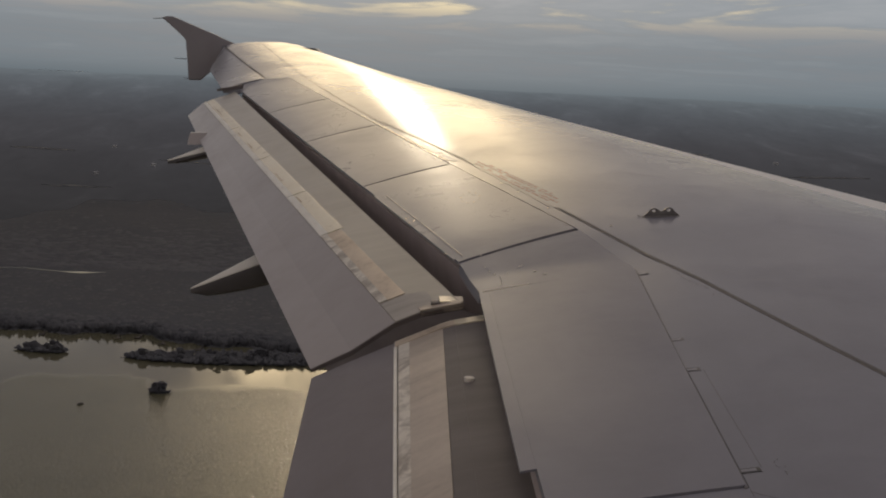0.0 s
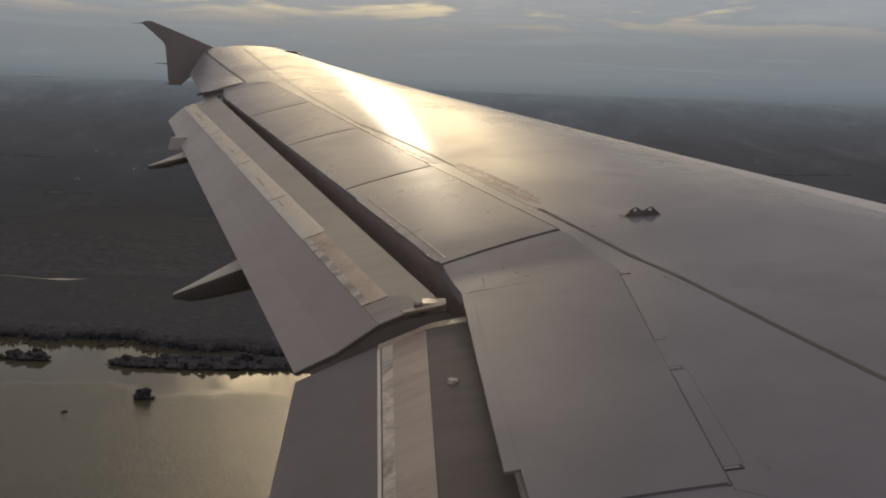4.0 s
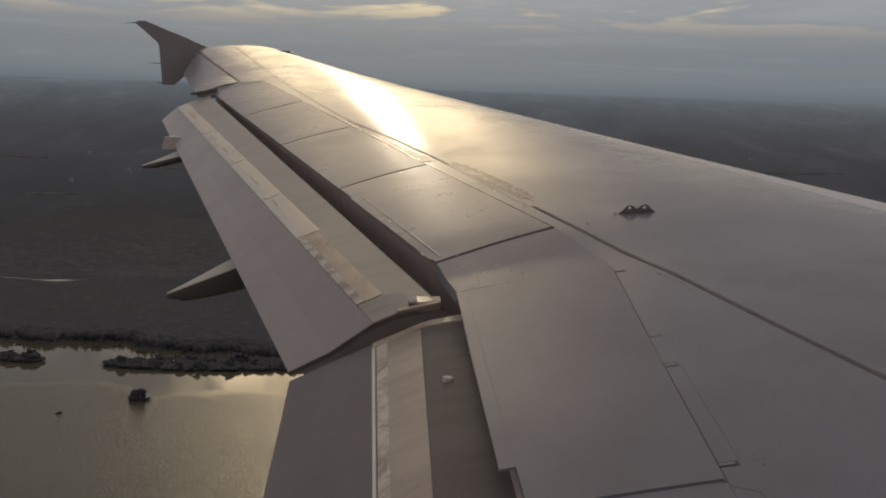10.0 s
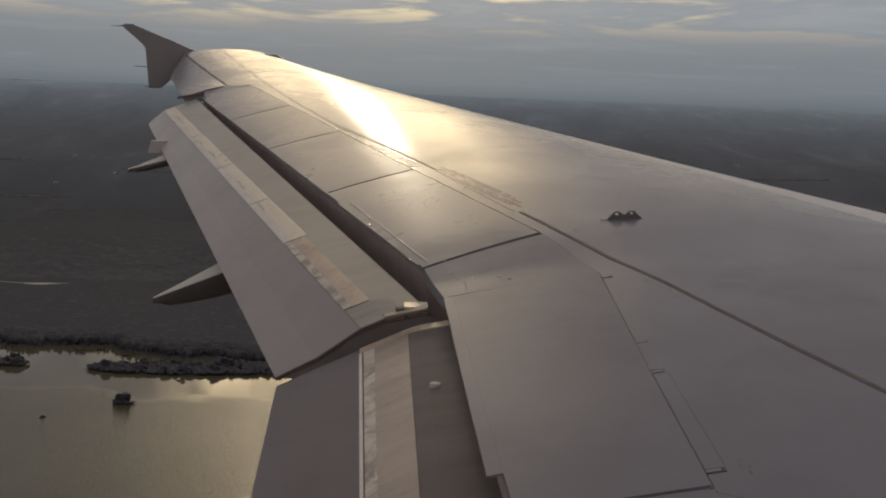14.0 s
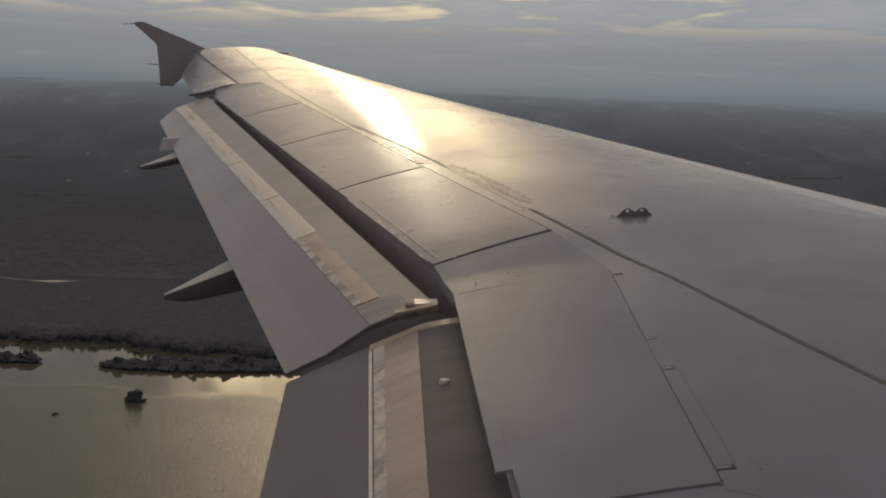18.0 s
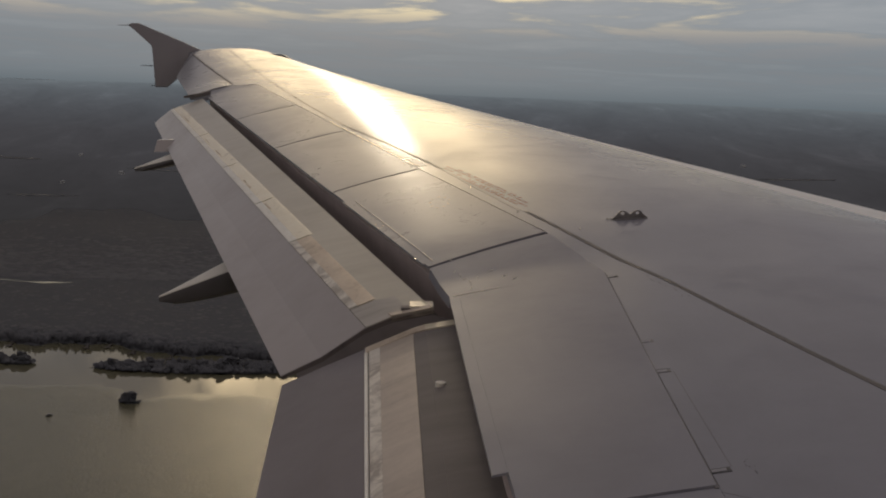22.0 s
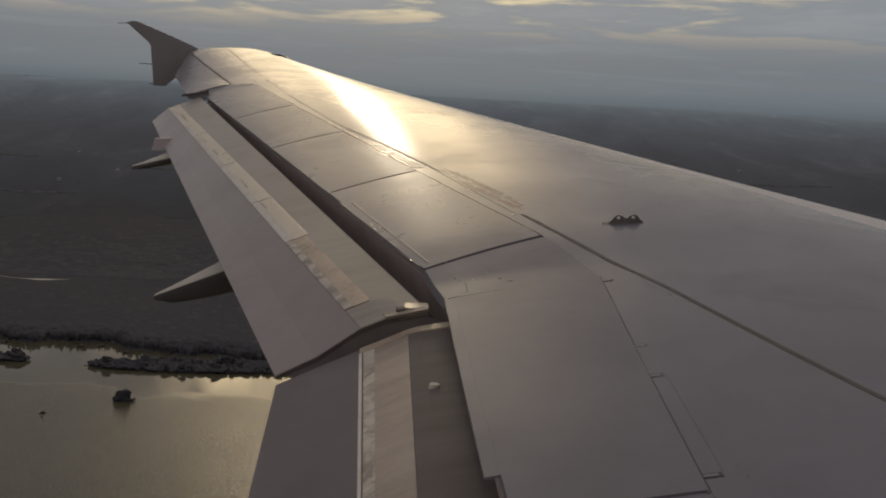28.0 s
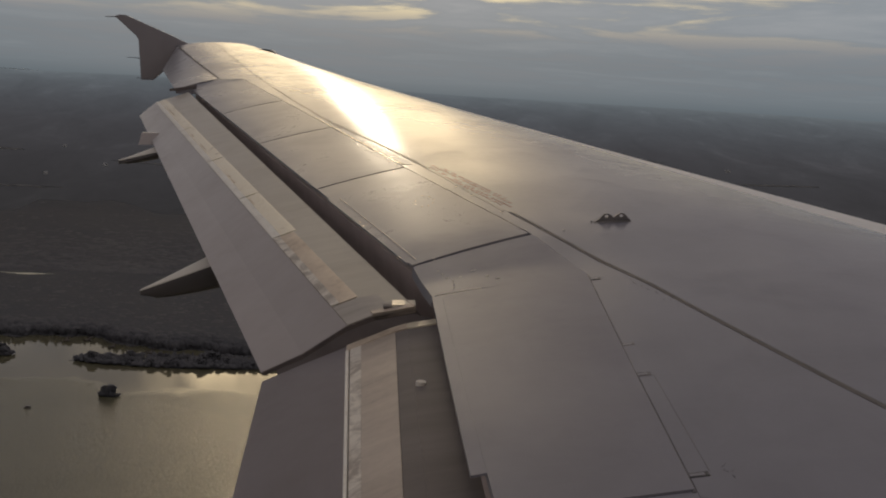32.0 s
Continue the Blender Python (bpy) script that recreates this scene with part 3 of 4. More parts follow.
# outlines of both ends, front to trailing edge: nose below, nose, front, middle, crest, crest behind, half way, trailing edge, underside
OUT_IN = [(-5.98, 6.47, -0.44), (-5.935, 6.47, -0.29), (-5.945, 6.47, -0.18), (-5.985, 6.47, -0.136), (-6.08, 6.47, -0.1605), (-6.175, 6.47, -0.185), (-6.290, 6.47, -0.240),
          (-6.485, 6.47, -0.388), (-6.669, 6.47, -0.490), (-6.66, 6.47, -0.50), (-6.35, 6.47, -0.36)]
OUT_OUT = [(-8.12, 13.35, 0.36), (-8.085, 13.35, 0.44), (-8.095, 13.35, 0.500), (-8.125, 13.35, 0.540), (-8.25, 13.35, 0.490), (-8.391, 13.35, 0.432), (-8.469, 13.35, 0.396),
           (-8.56, 13.35, 0.315), (-8.63, 13.35, 0.245), (-8.625, 13.35, 0.238), (-8.35, 13.35, 0.30)]
IN_OUT = [(-5.87, 6.42, -0.50), (-5.80, 6.42, -0.34), (-5.80, 6.42, -0.22), (-5.83, 6.42, -0.162), (-6.02, 6.42, -0.206), (-6.072, 6.42, -0.225), (-6.284, 6.42, -0.328),
          (-6.47, 6.42, -0.42), (-6.658, 6.42, -0.518), (-6.65, 6.42, -0.528), (-6.30, 6.42, -0.45)]
IN_SHIFT = (0.06, 0.06, 0.06, 0.06, 0.0, -0.05, 0.045, 0.02, 0.0, 0.0, 0.0)
IN_IN = [(x + d, 2.2, z - DIH * 4.22) for (x, y, z), d in zip(IN_OUT, IN_SHIFT)]


def flap_strip(ends, ks, t0, t1, n, lift, thick, v0=0.0, v1=1.0):
    """A panel of the flap between two of its lines, lifted a little, with thickness."""
    secs = []
    for t in stations(t0, t1, n):
        a, b = flap_point(ends, ks[0], t), flap_point(ends, ks[1], t)
        a, b = a.lerp(b, v0), a.lerp(b, v1)
        d = b - a
        nrm = Vector((d.z, 0, -d.x))
        nrm = nrm.normalized() if nrm.z > 0 else -nrm.normalized()
        nrm = nrm if nrm.z > 0 else -nrm
        secs.append([a - nrm * thick, a + nrm * lift, b + nrm * lift, b - nrm * thick])
    return loft(secs)


def bent_plate(ends, t0, t1, n, lift, fore, aft):
    """A plate that wraps over the crest of the flap. fore: where it starts ahead of the crest, at both ends; aft: where it ends behind."""
    secs = []
    for t in stations(t0, t1, n):
        a, b, c = (flap_point(ends, k, t) for k in (4, 5, 6))
        a, c = a.lerp(b, lerp(fore[0], fore[1], t)), b.lerp(c, aft)
        u = Vector((0, 0, lift))
        secs.append([a - u, a + u, b + u * 1.15, c + u, c - u, b - u])
    return loft(secs)


def flap_body(ends, n):
    return loft([[flap_point(ends, k, t) for k in range(11)] for t in stations(0, 1, n)])


# dark bodies show at ends and noses, imitating the shaded gap by colour
flap_out = part("outboard_flap", flap_body((OUT_IN, OUT_OUT), 24), RUBBER_AND_SHADE, wing, "extended outboard flap")
flap_in = part("inboard_flap", flap_body((IN_OUT, IN_IN), 18), RUBBER_AND_SHADE, wing, "extended inboard flap")
BOTH, INB = (OUT_IN, OUT_OUT), (IN_OUT, IN_IN)
part("front_panel", flap_strip(BOTH, (3, 5), 0.0, 1.0, 20, 0.004, 0.004), FLAP_GREY, flap_out)
for k in ((6, 7), (7, 8)):
    part("rear_panel", flap_strip(BOTH, k, 0.0, 1.0, 20, 0.003, 0.004), FLAP, flap_out)
PLATE_CUTS = [0.036, 0.212, 0.355, 0.535, 0.740, 0.998]
for i, (a, b) in enumerate(zip(PLATE_CUTS, PLATE_CUTS[1:])):
    part("wear_plate", bent_plate(BOTH, a + 0.0012, b - 0.0012, 8, 0.006, (0.92, 0.92) if i == 0 else (0.74, 0.78), 0.80), TAN if i == 0 else WORN, flap_out,
         "tan worn plate" if i == 0 else "cream wear plate")
    part("plate_edge", flap_strip(BOTH, (5, 6), a + 0.0012, b - 0.0012, 8, 0.009, 0.004, 0.66 if i == 0 else 0.58, 1.0), CHIP if i == 0 else CREAM, flap_out, "chipped pale edge")
for t, long, v in ((0.418, 0.016, 0.50), (0.444, 0.010, 0.47), (0.60, 0.030, 0.42), (0.685, 0.022, 0.40), (0.86, 0.05, 0.34), (0.325, 0.020, 0.52)):
    part("smudge", flap_strip(BOTH, (5, 6), t, t + long, 3, 0.0105, 0.002, v - 0.08, v), TAN, flap_out, "faint tan smudge on the plate")
part("end_panel", bent_plate(BOTH, 0.0, 0.035, 3, 0.0055, (0.0, 0.0), 1.0), FLAP_END, flap_out, "brown-grey worn end of the flap")
part("end_seal", flap_strip(BOTH, (3, 5), 0.0, 0.006, 2, 0.011, 0.02), TAN_SHADED, flap_out, "tan edge strip")
# sunlit corner of the flap, its brightness put into a flat metal slab
part("sunlit_patch", loft([[(-6.090, y, z - 0.03), (-6.090, y, z - 0.004), (-5.98, y, z + 0.002), (-5.98, y, z - 0.03)] for y, z in ((6.505, -0.130), (6.585, -0.123))]), BARE, flap_out, "sunlit flap corner imitated by a bright metal slab")
part("corner_block", box((-6.13, 6.50, -0.19), (-6.085, 6.575, -0.142), 0.004), FLAP_FRONT, flap_out, "dark corner block")

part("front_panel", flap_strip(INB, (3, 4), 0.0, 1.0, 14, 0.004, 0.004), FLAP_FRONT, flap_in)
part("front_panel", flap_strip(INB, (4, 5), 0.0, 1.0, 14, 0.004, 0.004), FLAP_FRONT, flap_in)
part("wear_plate", flap_strip(INB, (5, 6), 0.012, 1.0, 14, 0.007, 0.004, 0.0, 0.70), TAN_SHADED, flap_in, "tan worn plate")
part("plate_edge", flap_strip(INB, (5, 6), 0.012, 1.0, 14, 0.008, 0.004, 0.70, 0.925), CHIP, flap_in, "chipped tan edge")
part("edge_lip", flap_strip(INB, (5, 6), 0.016, 1.0, 14, 0.009, 0.004, 0.955, 1.02), CREAM, flap_in, "thin pale lip")
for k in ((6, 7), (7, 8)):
    part("rear_panel", flap_strip(INB, k, 0.0, 1.0, 14, 0.003, 0.004), FLAP_SHADED, flap_in)
for k in ((3, 4), (4, 5), (5, 6)):
    part("end_seal", flap_strip(INB, k, 0.0, 0.016, 2, 0.010, 0.01), WORN if k[0] == 3 else TAN, flap_in, "pale end strip of the flap")
cap_at = flap_point(INB, 4, 0.175) + Vector((0.045, 0, 0.0))
part("round_cap", rod(cap_at + Vector((-0.02, 0, -0.01)), cap_at + Vector((-0.02, 0, 0.022)), 0.022, 0.020, 14), PALE, flap_in, "round pale cap")


# added filler that makes the slot between the flaps read as dark shade
def flap_gap_filler():
    secs = []
    for y, ends in ((6.425, IN_OUT), (6.468, OUT_IN)):
        secs.append([(ends[k][0], y, ends[k][2] - 0.025) for k in (3, 4, 5, 6, 7)] + [(lerp(ends[7][0], ends[8][0], 0.62), y, lerp(ends[7][2], ends[8][2], 0.62) - 0.02), (ends[7][0], y, ends[7][2] - 0.12), (ends[3][0], y, ends[3][2] - 0.25)])
    return loft(secs)


part("flap_gap_filler", flap_gap_filler(), RUBBER_AND_SHADE, wing, "dark filler between the flaps with the gap's shade in its colour")


# ---- flap track fairings ----
def fairing(name, tail, front_top, width, depth, length):
    """A canoe-shaped fairing: a flat top coloured pale as lit, narrowing to a pointed tail, and deep flanks coloured as
    in shade.
    """
    tail, ft = Vector(tail), Vector(front_top)
    secs = []
    for i in range(11):
        t = i / 10
        p = tail.lerp(ft, t * length)
        w = width * (t ** 0.75) / 2 + 0.008
        dd = depth * (t ** 0.6) + 0.02
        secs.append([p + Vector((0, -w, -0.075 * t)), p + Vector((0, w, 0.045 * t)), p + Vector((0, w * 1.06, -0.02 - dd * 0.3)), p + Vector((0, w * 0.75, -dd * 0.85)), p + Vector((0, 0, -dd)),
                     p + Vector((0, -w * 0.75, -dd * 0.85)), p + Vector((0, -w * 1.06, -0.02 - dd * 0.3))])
    f = part(name, loft(secs), SHADED_FLANK, wing, "canoe-shaped flap track fairing with shade painted on its flanks")
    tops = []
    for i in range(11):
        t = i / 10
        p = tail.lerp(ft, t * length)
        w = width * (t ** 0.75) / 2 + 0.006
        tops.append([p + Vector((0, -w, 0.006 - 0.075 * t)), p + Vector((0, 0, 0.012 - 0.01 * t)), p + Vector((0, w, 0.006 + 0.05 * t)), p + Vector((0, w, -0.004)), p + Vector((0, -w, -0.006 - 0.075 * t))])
    part("top_face", loft(tops), PALE, f, "pale top with its lit tone in the colour")


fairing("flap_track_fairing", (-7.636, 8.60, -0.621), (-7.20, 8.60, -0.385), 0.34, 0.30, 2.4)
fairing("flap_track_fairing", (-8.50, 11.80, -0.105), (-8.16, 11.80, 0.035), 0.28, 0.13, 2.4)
part("flap_track_end", loft([[(x, 11.90, z0 + 0.005), (x, 12.04, z0 + 0.112), (x, 12.12, z0 + 0.112), (x, 12.12, z0)] for x, z0 in ((-8.345, 0.050), (-8.18, 0.062))]), FLAP, wing, "short grey end of a flap track")
part("gap_seal", loft([[(-8.33, 13.36, 0.560), (-8.16, 13.38, 0.600), (-8.07, 13.42, 0.622), (-8.06, 13.46, 0.630), (-8.12, 13.47, 0.620), (-8.20, 13.42, 0.592)],
                       [(-8.33, 13.36, 0.535), (-8.16, 13.38, 0.560), (-8.07, 13.42, 0.585), (-8.06, 13.46, 0.592), (-8.12, 13.47, 0.583), (-8.20, 13.42, 0.555)]]),
     RUBBER_AND_SHADE, wing, "dark rubber seal beside the aileron")

# ---- the body of the aircraft behind the camera ----
def fuselage():
    """The rounded side of the cabin, unseen; it closes the view behind and is added to shade the near wing."""
    secs = []
    for x in stations(-19, 7, 13):
        secs.append([(x, -0.26 + 1.97 * math.cos(2 * math.pi * k / 48), 0.3 + 1.97 * math.sin(2 * math.pi * k / 48)) for k in range(48)])
    return loft(secs)


hull = thing("fuselage", "unseen white rounded side of the airliner cabin that shades the wing", "airplane body", AIR, kind="structure")
part("hull_skin", fuselage(), CABIN, hull)

# ---- joints, fasteners, stencils and fittings on the upper surface ----
part("sealant_strip", line_slab([(-4.10, 2.9), (-4.675, 5.023), (-4.980, 6.202), (-5.417, 7.551)], 0.022, 0.0016, 0.01, 12), SPAR, wing, "dark sealant line along the rear spar")
part("sealant_strip", line_slab([(-5.449, 7.588), (-5.816, 8.78)], 0.020, 0.0010, 0.01, 10), SEAM, wing, "painted-over sealant line")
part("sealant_strip", line_slab([(-5.818, 8.79), (-5.886, 9.0), (-6.18, 9.80), (-6.518, 10.655)], 0.021, 0.0012, 0.01, 10), OLIVE, wing, "olive-grey sealant line")
part("sealant_strip", line_slab([(-6.520, 10.66), (-6.998, 12.176), (-7.5, 13.893), (-8.30, 16.75)], 0.022, 0.0012, 0.01, 10), FAINT, wing, "faded sealant line")
part("hinge_joint", line_slab([(hinge_x(7.2) + 0.002, 7.2), (hinge_x(9) + 0.002, 9.0), (hinge_x(12.0) + 0.002, 12.0)], 0.007, 0.0015, 0.02, 12), FAINT, wing)
part("hinge_joint", line_slab([(hinge_x(4.38) - 0.003, 4.38), (hinge_x(6.42) - 0.003, 6.42)], 0.011, 0.0030, 0.012, 8), FAINT, wing)
part("edge_strip", line_slab([(shroud_x(6.92) + 0.042, 6.92), (shroud_x(8.22) + 0.050, 8.22)], 0.0034, 0.0095, 0.005, 8), BARE, wing, "bright edge of a seal strip")
# proud dark slabs; the shade inside a hinge pocket is put into their colour
for y, w in ((6.335, 0.050), (5.513, 0.05), (5.221, 0.05), (4.474, 0.060)):
    x = hinge_x(y)
    fit = part("hinge_fitting", slab([(x - 0.005, y - 0.013), (x + w, y - 0.013), (x + w, y + 0.013), (x - 0.005, y + 0.013)], 0.0015, 0.02, 3, 2), FAINT if y in (5.513, 5.221) else DARK, wing, "small dark slab with the look of a recessed hinge pocket")
    part("fitting_cover", slab([(x + 0.006, y - 0.007), (x + w - 0.012, y - 0.007), (x + w - 0.012, y + 0.007), (x + 0.006, y + 0.007)], 0.0025, 0.01, 2, 2), PANEL, fit)
part("panel_seam", line_slab([(hinge_x(5.21) + 0.060, 5.21), (hinge_x(4.49) + 0.066, 4.49)], 0.0026, 0.0006, 0.004, 8), SEAM, wing, "thin panel seam beside the hinge")
part("panel_seam", line_slab([(hinge_x(4.36) + 0.004, 4.36), (hinge_x(4.30) + 0.075, 4.30), (hinge_x(4.0) + 0.075, 4.0)], 0.003, 0.0006, 0.004, 6), SEAM, wing, "thin panel seam")
part("access_panel", slab([(hinge_x(5.24) + 0.004, 5.24), (hinge_x(5.5) + 0.004, 5.5), (hinge_x(5.5) + 0.055, 5.51), (hinge_x(5.24) + 0.055, 5.235)], 0.0012, 0.01, 3, 2), SKIN, wing)


def lug():
    """A bracket of two rounded ears with a hole in each, standing on the skin."""
    bm = bmesh.new()
    x0, y0 = -4.90, 7.25
    z0 = top(x0, y0)
    tilt = top(x0 + 0.1, y0) - top(x0 - 0.1, y0)
    outline = [(-0.098, 0.0), (-0.078, 0.022)]
    for e in (-1, 1):
        for k in range(9):
            a = radians(lerp(145, 40, k / 8) if e < 0 else lerp(140, 35, k / 8))
            outline.append((e * 0.040 + 0.024 * math.cos(a), 0.040 + 0.024 * math.sin(a)))
    outline.insert(11, (0.0, 0.033))
    outline += [(0.078, 0.024), (0.098, 0.002), (0.05, -0.02), (-0.05, -0.02)]
    loops = [outline] + [[(e * 0.040 + 0.0115 * math.cos(2 * math.pi * k / 14), 0.043 + 0.0115 * math.sin(2 * math.pi * k / 14)) for k in range(14)] for e in (-1, 1)]
    edges = []
    for ring in loops:
        vs = [bm.verts.new((x0 + x, y0, z0 + 0.68 * z + tilt * x / 0.2)) for x, z in ring]
        edges += [bm.edges.new((vs[k], vs[(k + 1) % len(vs)])) for k in range(len(vs))]
    bmesh.ops.triangle_fill(bm, use_beauty=True, use_dissolve=False, edges=edges, normal=(0, -1, 0))
    more = bmesh.ops.extrude_face_region(bm, geom=list(bm.faces))
    for v in more["geom"]:
        if isinstance(v, bmesh.types.BMVert):
            v.co.y += 0.014
    return bm


LUG = surface("dull_brown_metal", lambda n, w: {"Base Color": n.ramp(n.noise(w, 30.0, 3.0), [(0.3, (0.13, 0.117, 0.11)), (0.7, (0.20, 0.182, 0.17))]), "Roughness": 0.5})
lug_part = part("lug_bracket", lug(), LUG, wing, "dark twin-hole bracket standing on the skin", smooth=False)
part("bracket_foot", slab([(-5.005, 7.225), (-4.805, 7.225), (-4.805, 7.275), (-5.005, 7.275)], 0.003, 0.006, 4, 2, 0.002), LUG, lug_part)
part("bracket_pin", rod((-5.02, 7.25, top(-5.02, 7.25) + 0.004), (-5.02, 7.25, top(-5.02, 7.25) + 0.008), 0.006, 0.006), LUG, lug_part)

# faded stencilled warning beside the spar line: bars for letters that cannot be read
rng = random.Random(4)
for off, first_y, last_y in ((0.030, 7.72, 8.90), (0.056, 7.66, 8.82), (0.092, 7.70, 8.86), (0.118, 7.86, 8.74)):
    y = first_y
    while y < last_y:
        w = rng.uniform(0.012, 0.030)
        if rng.random() < 0.88:
            x = lerp(-5.417, -5.892, (y - 7.551) / 1.369) + off
            part("stencil_bar", slab([(x - 0.008, y), (x - 0.008 - 0.347 * w, y + w), (x + 0.008 - 0.347 * w, y + w), (x + 0.008, y)], 0.0006, 0.004, 1, 1), STENCIL, wing, smooth=False)
        y += w + rng.uniform(0.010, 0.024)


jolt = random.Random(11)


def screw_glint_row(a, b, n, r=0.006, material=STEEL):
    me = None
    for i in range(n):
        x, y = lerp(a[0], b[0], i / (n - 1)) + jolt.uniform(-0.012, 0.012), lerp(a[1], b[1], i / (n - 1)) + jolt.uniform(-0.03, 0.03)
        if me is None:
            ob = part("screw", rod((0, 0, -0.002), (0, 0, 0.0012), r, r * 0.8, 8), material, wing)
            me = ob.data
        else:
            ob = new("screw", me)
            ob.parent = wing
        ob.location = (x, y, top(x, y) + 0.0022)


screw_glint_row((hinge_x(9.0) - 0.05, 9.0), (hinge_x(10.3) - 0.05, 10.3), 15, 0.0034)
screw_glint_row((hinge_x(9.2) - 0.10, 9.2), (hinge_x(10.1) - 0.09, 10.1), 9, 0.0028)
screw_glint_row((shroud_x(8.60) + 0.25, 8.62), (hinge_x(8.84) - 0.1, 8.80), 9, 0.0045, DARK)
# pale discs: the sun glint of drops on the spoiler is put into their colour
screw_glint_row((-5.72, 7.15), (-5.60, 7.72), 10, 0.004, PALE)
screw_glint_row((shroud_x(6.86) + 0.03, 6.88), (shroud_x(6.86) + 0.12, 6.91), 3, 0.006, PALE)
screw_glint_row((-5.05, 6.30), (-4.96, 5.95), 9, 0.002, FAINT)
screw_glint_row((hinge_x(4.5) + 0.11, 4.5), (hinge_x(4.42) + 0.13, 4.42), 8, 0.0010, FAINT)
screw_glint_row((hinge_x(4.5) - 0.05, 4.5), (hinge_x(4.42) - 0.04, 4.42), 6, 0.0014, FAINT)

# ---- the lake and the wooded country below ----
LAKE = -300.0


def shore_y(x):
    """Far shore of the lake."""
    return (1168 - 0.16 * clamp(x + 260, -260, 200) + 13 * math.sin(x / 61.0 + 0.6) + 8 * math.sin(x / 23.0 + 2.1) + 5 * math.sin(x / 9.7) + 2.5 * math.sin(x / 4.1 + 1.0)
            + 60 * ease((-x - 460) / 300) + 0.10 * max(0, x))


def land_z(x, y):
    r = math.hypot(x, y)
    base = LAKE + 1.2 + 6.5 * ease((y - shore_y(x) - 3) / 45)
    if r < 2000:
        return base
    s = clamp((r - 2000) / 2850)
    far = r * math.tan(radians(lerp(-8.53, -0.16, 1 - (1 - s) ** 1.5)))
    return max(base, far) + 5.0 * noise.noise((x / 400, y / 400, 0.3)) * s


def ground():
    xs = sorted(set([round(v, 2) for v in stations(-3400, -700, 40) + stations(-700, 320, 340) + stations(320, 3400, 44)]))
    lake_rows = [-3400, -1500, -500, 100, 500, 800]
    offs = [-12, -3, 0.0, 2.5, 8, 20] + [20 + 3600 * (k / 70) ** 1.7 for k in range(1, 71)]
    verts, faces = [], []
    for x in xs:
        s = shore_y(x)
        for yv in lake_rows:
            verts.append((x, yv, LAKE - 8))
        for o in offs:
            z = LAKE - 5 if o == -12 else LAKE - 1.5 if o == -3 else LAKE + 0.25 if o == 0 else land_z(x, s + o)
            verts.append((x, s + o, z))
    m = len(lake_rows) + len(offs)
    for i in range(len(xs) - 1):
        for j in range(m - 1):
            a = i * m + j
            faces.append((a, a + m, a + m + 1, a + 1))
    me = bpy.data.meshes.new("ground")
    me.from_pydata(verts, [], faces)
    me.materials.append(WOODLAND)
    me.shade_smooth()
    return tagged(new("ground", me), "dark wooded lowland reaching to the hazy horizon", "ground", kind="structure")


ground()


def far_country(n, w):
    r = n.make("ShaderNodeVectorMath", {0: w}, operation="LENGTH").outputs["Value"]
    # distance haze is put into the emitted colour, bluer and paler with range
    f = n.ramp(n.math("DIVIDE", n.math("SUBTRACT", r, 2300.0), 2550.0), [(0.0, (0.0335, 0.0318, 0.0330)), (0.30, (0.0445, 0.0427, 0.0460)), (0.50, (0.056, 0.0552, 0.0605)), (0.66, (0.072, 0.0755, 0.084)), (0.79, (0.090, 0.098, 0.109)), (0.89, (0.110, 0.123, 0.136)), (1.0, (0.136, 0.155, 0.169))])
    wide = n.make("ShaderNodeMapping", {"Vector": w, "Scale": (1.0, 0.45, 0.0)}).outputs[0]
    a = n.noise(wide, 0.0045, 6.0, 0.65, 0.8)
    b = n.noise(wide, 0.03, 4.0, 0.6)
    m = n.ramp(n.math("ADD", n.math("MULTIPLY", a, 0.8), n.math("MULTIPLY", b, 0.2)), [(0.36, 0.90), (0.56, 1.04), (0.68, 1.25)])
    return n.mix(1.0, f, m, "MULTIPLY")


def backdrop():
    """The country beyond the near woods, up to the horizon; it glows, with haze put into its colour."""
    m = bpy.data.materials.new("painted_haze_country")
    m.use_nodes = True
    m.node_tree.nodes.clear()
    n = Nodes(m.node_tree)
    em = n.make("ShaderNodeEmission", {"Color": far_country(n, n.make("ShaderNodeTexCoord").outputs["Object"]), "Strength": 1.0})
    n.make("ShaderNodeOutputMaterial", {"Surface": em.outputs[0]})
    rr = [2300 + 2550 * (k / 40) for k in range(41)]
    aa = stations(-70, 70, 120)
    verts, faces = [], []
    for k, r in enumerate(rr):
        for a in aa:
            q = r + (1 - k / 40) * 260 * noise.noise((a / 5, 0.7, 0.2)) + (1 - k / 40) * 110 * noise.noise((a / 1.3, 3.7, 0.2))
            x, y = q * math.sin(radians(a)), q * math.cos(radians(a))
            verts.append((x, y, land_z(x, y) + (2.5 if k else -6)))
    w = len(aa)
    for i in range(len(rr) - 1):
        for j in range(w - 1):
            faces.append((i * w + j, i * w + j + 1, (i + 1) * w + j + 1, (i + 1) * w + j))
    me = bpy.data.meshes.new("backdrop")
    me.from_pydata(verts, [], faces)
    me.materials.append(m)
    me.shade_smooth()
    return tagged(new("backdrop", me), "dark wooded country with haze painted into its glow towards the horizon", "distance", kind="structure")


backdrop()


def water_sheet(name, outline, z, label):
    bm = bmesh.new()
    bm.faces.new([bm.verts.new((x, y, z)) for x, y in outline])
    me = bpy.data.meshes.new(name)
    bm.to_mesh(me)
    bm.free()
    me.materials.append(WATER)
    return tagged(new(name, me), label, "water", kind="structure")


